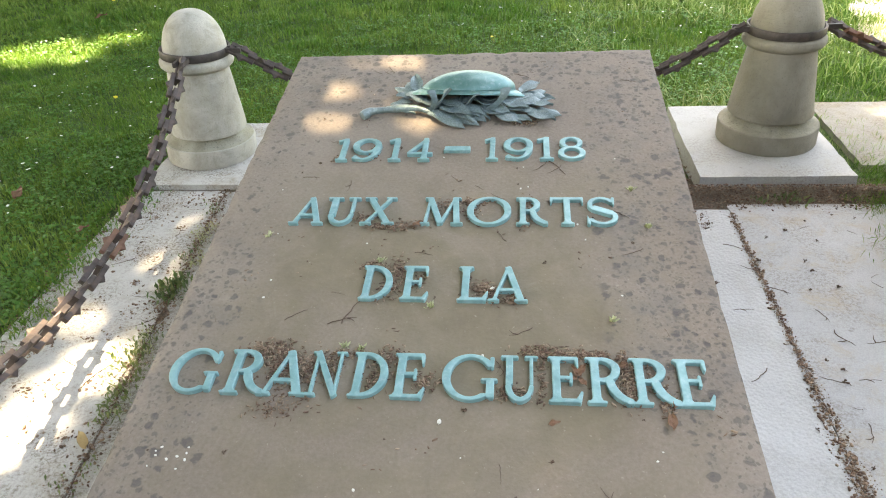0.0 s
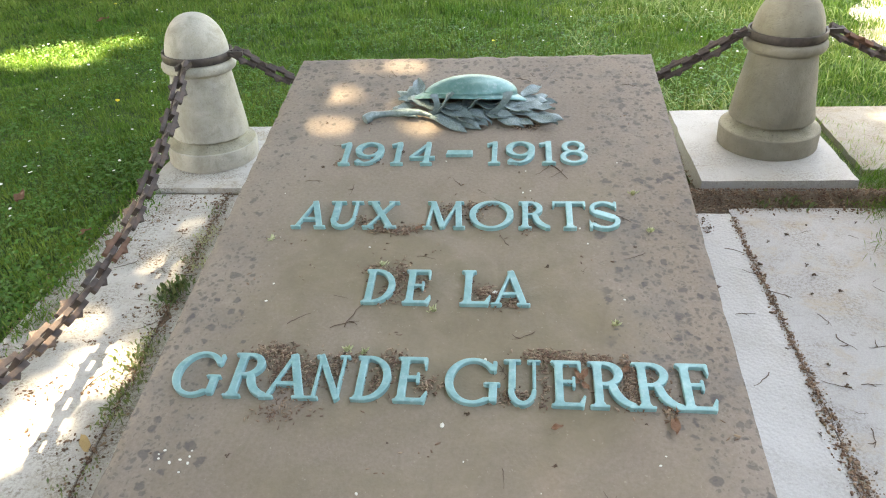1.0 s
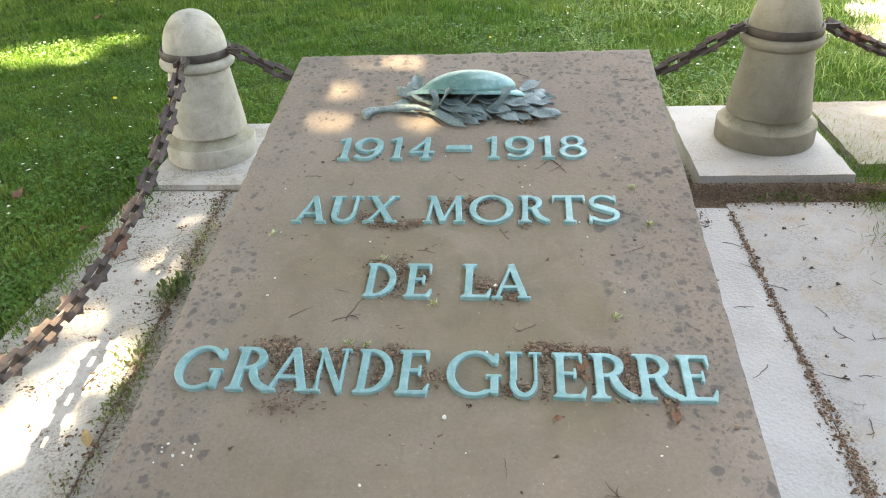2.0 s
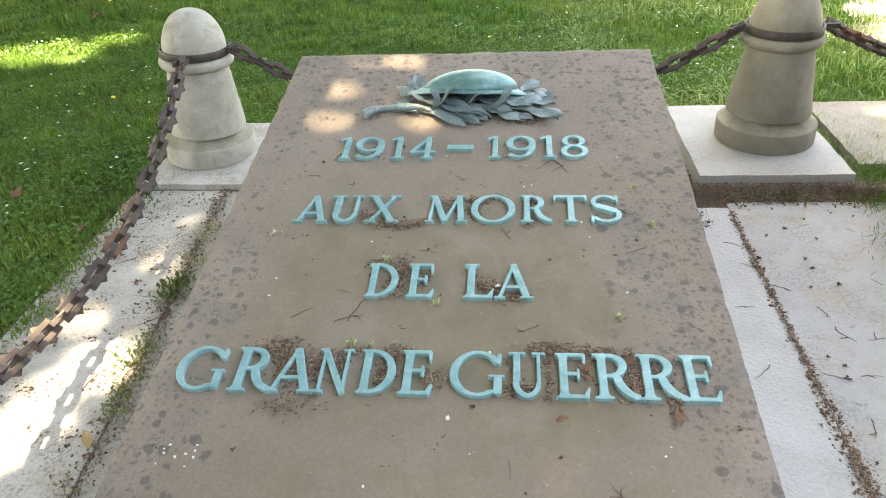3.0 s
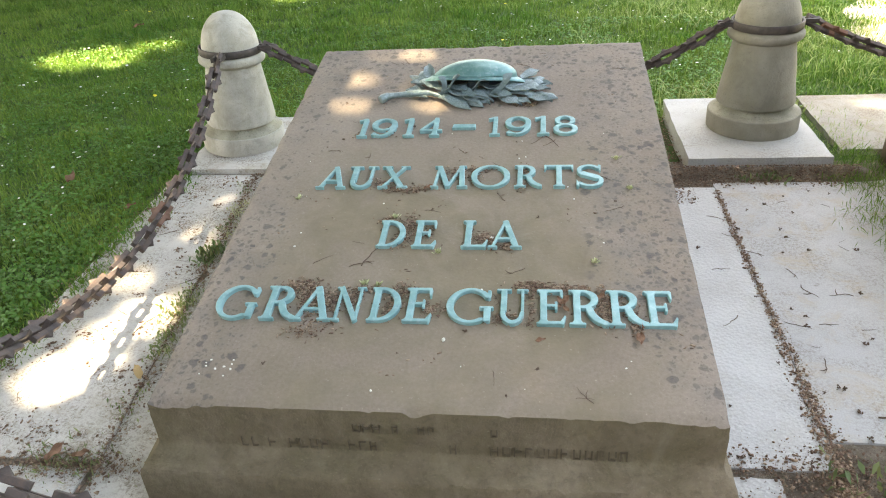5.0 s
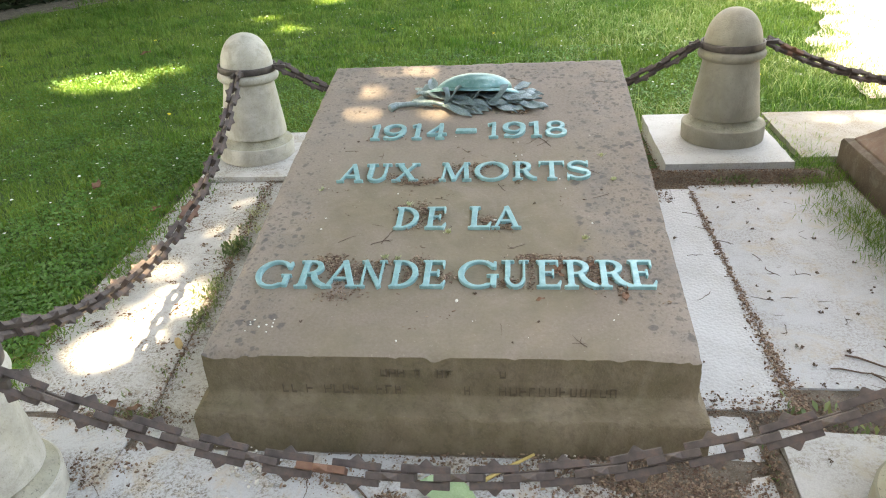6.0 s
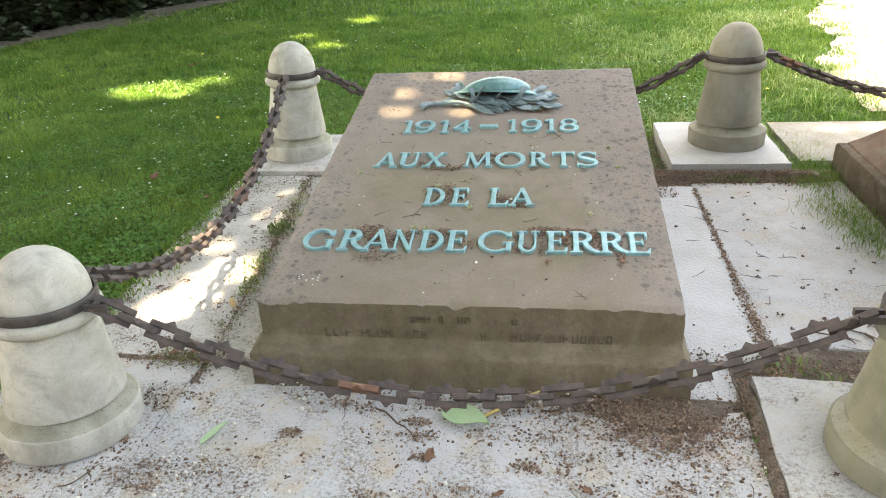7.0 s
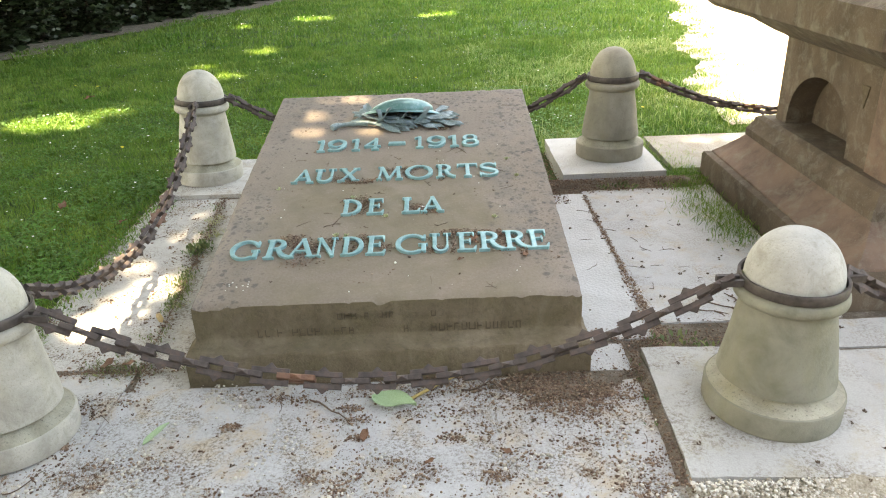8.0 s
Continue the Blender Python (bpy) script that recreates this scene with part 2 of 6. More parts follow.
def gravel_bed():
    m = Mat("gravel_bed", 0.95)
    base = m.ramp(m.noise(150, 4, 0.75), [(0.3, (0.22, 0.18, 0.13)), (0.5, (0.43, 0.38, 0.30)), (0.7, (0.64, 0.60, 0.52))])
    base = m.mix(m.math("MULTIPLY", m.step(m.noise(4.5, 6, 0.7), 0.50, 0.66), 0.55), base, (0.19, 0.145, 0.10))
    m.color(base)
    return m.bump(m.noise(120, 4, 0.75), 0.9, 0.008).mat


SANDSTONE = sandstone()
FACE = face_stone()
PAVE = pale_paving("pale_limestone_paving", (0.395, 0.405, 0.418), 0.8, False, (0.33, 0.29, 0.235), 0.5)
PAVE_SANDY = pale_paving("sandy_paving", (0.50, 0.505, 0.515), 0.9, False, (0.39, 0.32, 0.235), 0.95)
PAVE_DUSTY = pale_paving("dusty_beige_paving", (0.23, 0.215, 0.17), 0.9, False, (0.19, 0.16, 0.11), 0.9)
PAVE_PECKED = pale_paving("pecked_white_paving", (0.480, 0.490, 0.500), 0.18, True)
PLATE = pale_paving("bollard_plate_stone", (0.475, 0.475, 0.465), 0.45, False, (0.34, 0.31, 0.26), 0.4)
PAVE_WORN = pale_paving("worn_stained_paving", (0.56, 0.55, 0.535), 0.85, False, (0.30, 0.262, 0.215), 0.85)
PLATE_GREY = pale_paving("greyer_plate_stone", (0.41, 0.412, 0.405), 0.75, False, (0.31, 0.28, 0.22), 0.8)
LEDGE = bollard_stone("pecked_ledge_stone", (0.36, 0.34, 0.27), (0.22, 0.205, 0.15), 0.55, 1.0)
BOLLARD_PALE = bollard_stone("pale_bollard_stone", (0.475, 0.45, 0.395), (0.33, 0.305, 0.26), 0.35)
DOME_GREY = bollard_stone("grey_white_dome_stone", (0.42, 0.412, 0.385), (0.30, 0.295, 0.27), 0.12)
BOLLARD_TAN = bollard_stone("tan_bollard_stone", (0.292, 0.268, 0.218), (0.205, 0.186, 0.146), 0.40, 0.7)
LETTER = patina("turquoise_patina", (0.150, 0.315, 0.325), (0.250, 0.465, 0.485), (0.40, 0.54, 0.57), 0.50, 0.15, 0.38)
RELIEF = patina("grey_green_bronze", (0.105, 0.150, 0.160), (0.24, 0.315, 0.325), (0.42, 0.52, 0.52), 0.55, 0.25, 0.42)
HELMET = patina("polished_green_bronze", (0.080, 0.205, 0.200), (0.160, 0.312, 0.312), (0.33, 0.44, 0.45), 0.50, 0.3, 0.36)
IRON = iron()
BAND = band_iron()
GRASS = leafy("grass_blades", [(0.0, (0.044, 0.130, 0.012)), (0.45, (0.084, 0.222, 0.020)), (0.8, (0.148, 0.295, 0.034)), (1.0, (0.27, 0.33, 0.078))])
GRASS_PALE = leafy("long_pale_grass", [(0.0, (0.13, 0.28, 0.045)), (0.5, (0.24, 0.37, 0.09)), (1.0, (0.42, 0.44, 0.19))])
CLOVER = leafy("clover_leaves", [(0.0, (0.045, 0.140, 0.022)), (1.0, (0.13, 0.30, 0.06))])
WEED = leafy("weed_leaves", [(0.0, (0.065, 0.120, 0.045)), (0.6, (0.135, 0.215, 0.080)), (1.0, (0.30, 0.32, 0.13))])
CROWN = leafy("crown_leaves", [(0.0, (0.03, 0.075, 0.012)), (1.0, (0.07, 0.15, 0.03))], True, 0.5, 0.25)
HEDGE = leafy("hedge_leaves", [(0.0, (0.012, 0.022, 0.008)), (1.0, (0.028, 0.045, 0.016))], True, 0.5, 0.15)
BARK = plain("bark", [(0.3, (0.05, 0.04, 0.03)), (0.7, (0.13, 0.10, 0.075))], 0.95, 20)
DAISY = plain("daisy_white", [(0.3, (0.70, 0.70, 0.66)), (0.7, (0.80, 0.80, 0.78))], 0.7)
YELLOW = plain("flower_yellow", [(0.3, (0.65, 0.50, 0.03)), (0.7, (0.75, 0.62, 0.06))], 0.7)
TWIG = plain("dry_twig", [(0.3, (0.055, 0.035, 0.026)), (0.7, (0.150, 0.095, 0.065))], 0.9, 60)
LITTER = plain("brown_litter", [(0.1, (0.082, 0.048, 0.035)), (0.5, (0.185, 0.112, 0.076)), (0.9, (0.40, 0.30, 0.215))], 0.9, 30, True)
STONES = plain("pale_gravel", [(0.2, (0.33, 0.28, 0.22)), (0.5, (0.56, 0.52, 0.45)), (0.8, (0.72, 0.69, 0.63))], 0.9, 30, True)
DRYLEAF = plain("dead_leaf_brown", [(0.3, (0.12, 0.058, 0.034)), (0.7, (0.27, 0.14, 0.082))], 0.8, 50)
PALELEAF = plain("pale_dry_leaf", [(0.3, (0.46, 0.30, 0.13)), (0.7, (0.62, 0.46, 0.24))], 0.8, 50)
GREENLEAF = plain("fallen_green_leaf", [(0.3, (0.27, 0.42, 0.22)), (0.7, (0.42, 0.55, 0.34))], 0.5, 40)
CHIP = plain("white_chip", [(0.3, (0.62, 0.60, 0.52)), (0.7, (0.78, 0.77, 0.72))], 0.8, 60)
STRAW = plain("yellow_straw", [(0.3, (0.45, 0.32, 0.10)), (0.7, (0.60, 0.46, 0.18))], 0.7, 60)
MOSS = plain("yellow_green_moss", [(0.3, (0.33, 0.36, 0.17)), (0.7, (0.58, 0.58, 0.38))], 0.95, 90, True)
SOIL = soil("brown_soil")
LAWN_SOIL = lawn_soil()
GRAVEL = gravel_bed()
MONUMENT = bollard_stone("brown_monument_stone", (0.112, 0.080, 0.054), (0.070, 0.050, 0.034), 0.2)
PINKISH = bollard_stone("pinkish_monument_stone", (0.175, 0.114, 0.084), (0.112, 0.074, 0.054), 0.1)
# darker than the stone around it: the shade inside carved strokes, as colour
CARVED_SHADE = plain("carved_shadowed_stone", [(0.3, (0.082, 0.061, 0.039)), (0.7, (0.122, 0.094, 0.060))], 0.95, 80)

# ---- builders ----
rng = np.random.default_rng(7)


def smooth_flags(me, angle=40):
    me.polygons.foreach_set("use_smooth", [True] * len(me.polygons))
    me.set_sharp_from_angle(angle=radians(angle))


def mesh_of(name, bm, mat, smooth=0):
    me = bpy.data.meshes.new(name)
    bmesh.ops.recalc_face_normals(bm, faces=bm.faces)
    bm.to_mesh(me)
    bm.free()
    me.materials.append(mat)
    if smooth:
        smooth_flags(me, smooth)
    return me


def part(name, bm, mat, parent=None, label="", smooth=0):
    ob = new(name, mesh_of(name, bm, mat, smooth))
    if parent:
        ob.parent = parent
    return tagged(ob, label)


def piece(name, me, parent, m=None):
    ob = new(name, me)
    ob.parent = parent
    if m is not None:
        ob.matrix_basis = m
    return ob


def fast_mesh(name, verts, faces, mat, smooth=False):
    """verts (n, 3), faces (m, k) as arrays."""
    verts, faces = np.asarray(verts, np.float32), np.asarray(faces, np.int32)
    me = bpy.data.meshes.new(name)
    k = faces.shape[1]
    me.vertices.add(len(verts))
    me.vertices.foreach_set("co", verts.ravel())
    me.loops.add(faces.size)
    me.loops.foreach_set("vertex_index", faces.ravel())
    me.polygons.add(len(faces))
    me.polygons.foreach_set("loop_start", np.arange(0, faces.size, k, dtype=np.int32))
    me.update(calc_edges=True)
    if smooth:
        me.polygons.foreach_set("use_smooth", [True] * len(faces))
    me.materials.append(mat)
    return me


def box(bm, x0, x1, y0, y1, z0, z1):
    v = [bm.verts.new((x, y, z)) for z in (z0, z1) for x, y in ((x0, y0), (x1, y0), (x1, y1), (x0, y1))]
    for f in ((3, 2, 1, 0), (4, 5, 6, 7), (0, 1, 5, 4), (1, 2, 6, 5), (2, 3, 7, 6), (3, 0, 4, 7)):
        bm.faces.new([v[i] for i in f])
    return v


def lathe(bm, profile, n=48, wob=0.0, cap=True):
    rings = []
    for r, z in profile:
        ring = []
        for i in range(n):
            a = 2 * math.pi * i / n
            p = Vector((r * math.cos(a), r * math.sin(a), z))
            if wob:
                q = noise.noise(p * 9) * wob + noise.noise(p * 31) * wob * 0.4
                p.x += q * math.cos(a)
                p.y += q * math.sin(a)
            ring.append(bm.verts.new(p))
        rings.append(ring)
    for a, b in zip(rings, rings[1:]):
        for i in range(n):
            j = (i + 1) % n
            bm.faces.new((a[i], a[j], b[j], b[i]))
    if cap:
        bm.faces.new(rings[0][::-1])
        bm.faces.new(rings[-1])
    return rings


def tube(bm, pts, radii, n=6):
    """A round tube along points."""
    rings = []
    for i, p in enumerate(pts):
        d = (pts[min(i + 1, len(pts) - 1)] - pts[max(i - 1, 0)]).normalized()
        s = d.cross(Vector((0.13, 0.21, 0.97))).normalized()
        u = s.cross(d)
        rings.append([bm.verts.new(p + (s * math.cos(2 * math.pi * k / n) + u * math.sin(2 * math.pi * k / n)) * radii[i]) for k in range(n)])
    for a, b in zip(rings, rings[1:]):
        for k in range(n):
            bm.faces.new((a[k], a[(k + 1) % n], b[(k + 1) % n], b[k]))
    bm.faces.new(rings[0][::-1])
    bm.faces.new(rings[-1])


ICO = bmesh.new()
bmesh.ops.create_icosphere(ICO, subdivisions=1, radius=1.0)
ICO_V = np.array([v.co[:] for v in ICO.verts])
ICO_F = np.array([[v.index for v in f.verts] for f in ICO.faces])
ICO.free()


def scatter(name, tv, tf, places, scales, mat, flat=0.6, tilt=0.4):
    """Many copies of one small template joined into one mesh."""
    n = len(places)
    yaw = rng.uniform(0, 2 * np.pi, n)
    c, s = np.cos(yaw), np.sin(yaw)
    tilt_a = rng.normal(0, tilt, n)
    jit = 1 + rng.normal(0, 0.18, (n, len(tv), 1))
    v = tv[None] * jit * np.asarray(scales).reshape(n, 1, -1)
    v[:, :, 2] *= flat
    y, z = v[:, :, 1].copy(), v[:, :, 2].copy()
    v[:, :, 1] = y * np.cos(tilt_a)[:, None] - z * np.sin(tilt_a)[:, None]
    v[:, :, 2] = y * np.sin(tilt_a)[:, None] + z * np.cos(tilt_a)[:, None]
    x, y = v[:, :, 0].copy(), v[:, :, 1].copy()
    v[:, :, 0] = x * c[:, None] - y * s[:, None]
    v[:, :, 1] = x * s[:, None] + y * c[:, None]
    v += np.asarray(places)[:, None]
    f = tf[None] + (np.arange(n) * len(tv))[:, None, None]
    return fast_mesh(name, v.reshape(-1, 3), f.reshape(-1, tf.shape[1]), mat)


def patch_noise(x, y, scale, seed=0.0):
    return np.array([noise.fractal(Vector((a * scale, b * scale, seed)), 1.0, 2.0, 3) for a, b in zip(x, y)])


# ---- ground and lawn ----


def joint_x(y):
    """The slanting joint between the two paving strips beside the slab."""
    return -0.845 - 0.095 * y



TOP_FRONT, SLOPE = 0.25, 0.154        # height of the slab's front edge, rise towards its head
HALF, LENGTH = 0.63, 1.772


def top_z(y):
    return TOP_FRONT + SLOPE * y


def path_edge(y):
    """Where the open sunlit gravel begins beside the lawn."""
    return 2.26 + 0.27 * np.maximum(y - 3.6, 0) + 0.10 * np.sin(2.9 * y - 0.3) * np.clip(y - 3.2, 0, 1) + 0.03 * np.sin(1.3 * y * y)


def soil_rise(x, y):
    """Soil banked up against the front of the far plate."""
    return 0.044 * np.exp(-((y - 1.650) / 0.046) ** 2) * np.clip((x - 0.70) / 0.12, 0, 1) * np.clip((1.62 - x) / 0.12, 0, 1)


def build_ground():
    bm = bmesh.new()
    bmesh.ops.create_grid(bm, x_segments=60, y_segments=60, size=1.0)
    for v in bm.verts:
        x, y = v.co.x, v.co.y
        v.co = Vector((math.copysign(abs(x) ** 3, x) * 1500, 5 + math.copysign(abs(y) ** 3, y) * 1500, -0.030))
    ground = tagged(part("ground", bm, LAWN_SOIL), "dark green mown lawn in tree shade", "lawn", kind="structure")
    bm = bmesh.new()
    bmesh.ops.create_grid(bm, x_segments=150, y_segments=130, size=0.5)
    for v in bm.verts:
        x, y = 0.66 + v.co.x * 4.08, 0.44 + v.co.y * 2.72
        v.co = Vector((x, y, -0.007 + 0.004 * noise.noise(Vector((x * 5, y * 5, 0))) + soil_rise(x, y)))
    tagged(part("soil_bed", bm, SOIL, smooth=60), "bare brown soil between the paving slabs", "soil", kind="structure")
    bm = bmesh.new()
    bmesh.ops.create_grid(bm, x_segments=90, y_segments=50, size=0.5)
    for v in bm.verts:
        x, y = 0.5 + v.co.x * 11, -3.42 + v.co.y * 5.6
        v.co = Vector((x, y, -0.009 + 0.006 * noise.noise(Vector((x * 4, y * 4, 3)))))
    far = bmesh.new()
    bmesh.ops.create_grid(far, x_segments=50, y_segments=60, size=0.5)
    for v in far.verts:
        y = 6.6 + v.co.y * 7.6
        left = float(path_edge(y)) - 0.05
        v.co = Vector((left + (v.co.x + 0.5) * 7, y, -0.012 + 0.005 * noise.noise(Vector((v.co.x * 20, y * 4, 3)))))
    tagged(part("sunlit_path", far, GRAVEL, smooth=60), "pale gravel path in full sun beyond the monument", "gravel path", kind="structure")
    tagged(part("gravel_path", bm, GRAVEL, smooth=60), "pale sandy gravel path with brown litter", "gravel path", kind="structure")


def sunny(x, y):
    """The open gravel beyond the monument, out of the tree's shade."""
    return (y > 2.75) & (x > path_edge(y) + 0.22 + rng.normal(0, 0.22, len(x)))


def on_lawn(x, y):
    """Where grass grows: round the paved place, not on it."""
    left = x < -1.40 + 0.05 * np.sin(y * 7)
    back = (y > 1.80) & (x > -0.74) & (x < 0.70)
    behind = (y > 2.36) & (x < 1.50)
    far = (y > 2.60)
    ok = (left & (y > -0.75)) | back | behind | far
    ok &= ~sunny(x, y)
    plinth = (x > 1.58) & (x < 3.6) & (y > 0.15) & (y < 1.85)
    bare = (x + 5.7) * 0.91 - (y - 6.9) * 0.41 < 0.40 + 0.12 * np.sin(y * 2.3)
    return ok & ~plinth & ~bare


def blades(name, n, xr, yr, length, width, mat, label, keep=None, lean=0.6):
    x, y = rng.uniform(*xr, n), rng.uniform(*yr, n)
    ok = on_lawn(x, y)
    if keep is not None:
        ok &= keep(x, y)
    x, y = x[ok], y[ok]
    n = len(x)
    clump = 0.75 + 0.45 * np.sin(x * 9.1 + 2 * np.sin(y * 7.3)) * np.sin(y * 8.3 + 1.7 * np.sin(x * 6.1))
    ln = length * rng.uniform(0.45, 1.2, n) * clump
    w = width * rng.uniform(0.6, 1.3, n)
    a, b = rng.uniform(0, 2 * np.pi, n), rng.uniform(0, 2 * np.pi, n)
    out = np.abs(rng.normal(0, lean, n))
    sx, sy = np.cos(a) * w, np.sin(a) * w
    lx, ly = np.cos(b) * out * ln, np.sin(b) * out * ln
    z0 = np.full(n, -0.03)
    v = np.empty((n, 5, 3))
    v[:, 0] = np.c_[x - sx, y - sy, z0]
    v[:, 1] = np.c_[x + sx, y + sy, z0]
    v[:, 2] = np.c_[x + sx * 0.8 + lx * 0.4, y + sy * 0.8 + ly * 0.4, z0 + ln * 0.6]
    v[:, 3] = np.c_[x - sx * 0.8 + lx * 0.4, y - sy * 0.8 + ly * 0.4, z0 + ln * 0.6]
    v[:, 4] = np.c_[x + lx, y + ly, z0 + ln * (1.0 - 0.3 * np.minimum(out, 1.5))]
    base = np.arange(n)[:, None, None] * 5
    f = np.array([[0, 1, 2], [0, 2, 3], [3, 2, 4]])[None] + base
    return tagged(new(name, fast_mesh(name, v.reshape(-1, 3), f.reshape(-1, 3), mat)), label, "grass", kind="stuff")


def build_lawn():
    blades("grass", 300000, (-3.6, 2.6), (-0.75, 3.6), 0.042, 0.0020, GRASS, "short green lawn grass beside the paving")
    blades("grass", 170000, (-6.5, 4.5), (3.6, 7.0), 0.060, 0.0038, GRASS, "green mown lawn behind the memorial")
    blades("grass", 110000, (-9.5, 7.0), (7.0, 13.5), 0.075, 0.0075, GRASS, "distant green lawn towards the hedge")
    blades("grass", 40000, (-7.0, -3.6), (-0.5, 3.6), 0.060, 0.004, GRASS, "green lawn away from the paving")
    blades("long_grass", 34000, (0.5, 4.2), (2.4, 6.4), 0.12, 0.0030, GRASS_PALE, "long pale uncut grass behind the bollard", lambda x, y: rng.uniform(0, 1, len(x)) < 0.25 + 0.6 * np.sin(x * 3 + 1) * np.sin(y * 2.3), 1.3)
    # broad clover leaves in the turf
    n = 42000
    x, y = rng.uniform(-3.4, 1.6, n), rng.uniform(-0.7, 4.2, n)
    ok = on_lawn(x, y) & (np.sin(x * 4.1 + y) * np.sin(y * 3.3 - x * 1.3) > -0.35)
    x, y = x[ok], y[ok]
    ang = np.linspace(0, 2 * np.pi, 7)[:-1]
    tv = np.vstack([[0, 0, 0.12], np.c_[np.cos(ang), np.sin(ang) * 0.8, 0.12 * np.cos(ang * 3)]])
    tf = np.array([[0, i + 1, (i + 1) % 6 + 1] for i in range(6)])
    me = scatter("clover", tv, tf, np.c_[x, y, rng.uniform(-0.005, 0.02, len(x))], rng.uniform(0.004, 0.0105, (len(x), 1)), CLOVER, 1.0, 0.35)
    tagged(new("clover", me), "small round clover leaves in the lawn", "clover", kind="stuff")
    n = 46000
    x, y = -1.36 - 1.7 * rng.uniform(0, 1, n) ** 1.5, rng.uniform(-0.72, 3.0, n)
    ok = on_lawn(x, y) & (patch_noise(x, y, 2.8, 8.0) + 0.30 + 0.30 * (x + 2.0) - 0.35 * np.clip(y - 1.0, 0, 2) > rng.uniform(-0.15, 0.75, n))
    x, y = x[ok], y[ok]
    me = scatter("clover", tv, tf, np.c_[x, y, rng.uniform(-0.020, 0.012, len(x))], rng.uniform(0.004, 0.0095, (len(x), 1)), CLOVER, 1.0, 0.45)
    tagged(new("clover", me), "broad-leaved clover crowding the lawn's edge beside the paving", "clover", kind="stuff")
    # daisies
    n = 1700
    x, y = rng.uniform(-5, 3.4, n), 1.0 + 9.5 * rng.uniform(0, 1, n) ** 1.2
    ok = on_lawn(x, y) & (np.sin(x * 2.2 + 0.6) + np.sin(y * 1.7 + x) > -0.1)
    x, y = x[ok], y[ok]
    me = scatter("daisies", tv, tf, np.c_[x, y, rng.uniform(0.02, 0.035, len(x))], rng.uniform(0.005, 0.0095, (len(x), 1)), DAISY, 0.6, 0.3)
    tagged(new("daisies", me), "tiny white daisies scattered in the lawn", "daisies", kind="stuff")
    n = 26
    x, y = rng.uniform(-4, 3, n), rng.uniform(2.6, 7, n)
    me = scatter("buttercups", tv, tf, np.c_[x, y, np.full(n, 0.05)], rng.uniform(0.010, 0.014, (n, 1)), YELLOW, 0.6, 0.3)
    tagged(new("buttercups", me), "few small yellow flowers in the lawn", "flowers", kind="stuff")


build_ground()
build_lawn()

# ---- the memorial slab ----


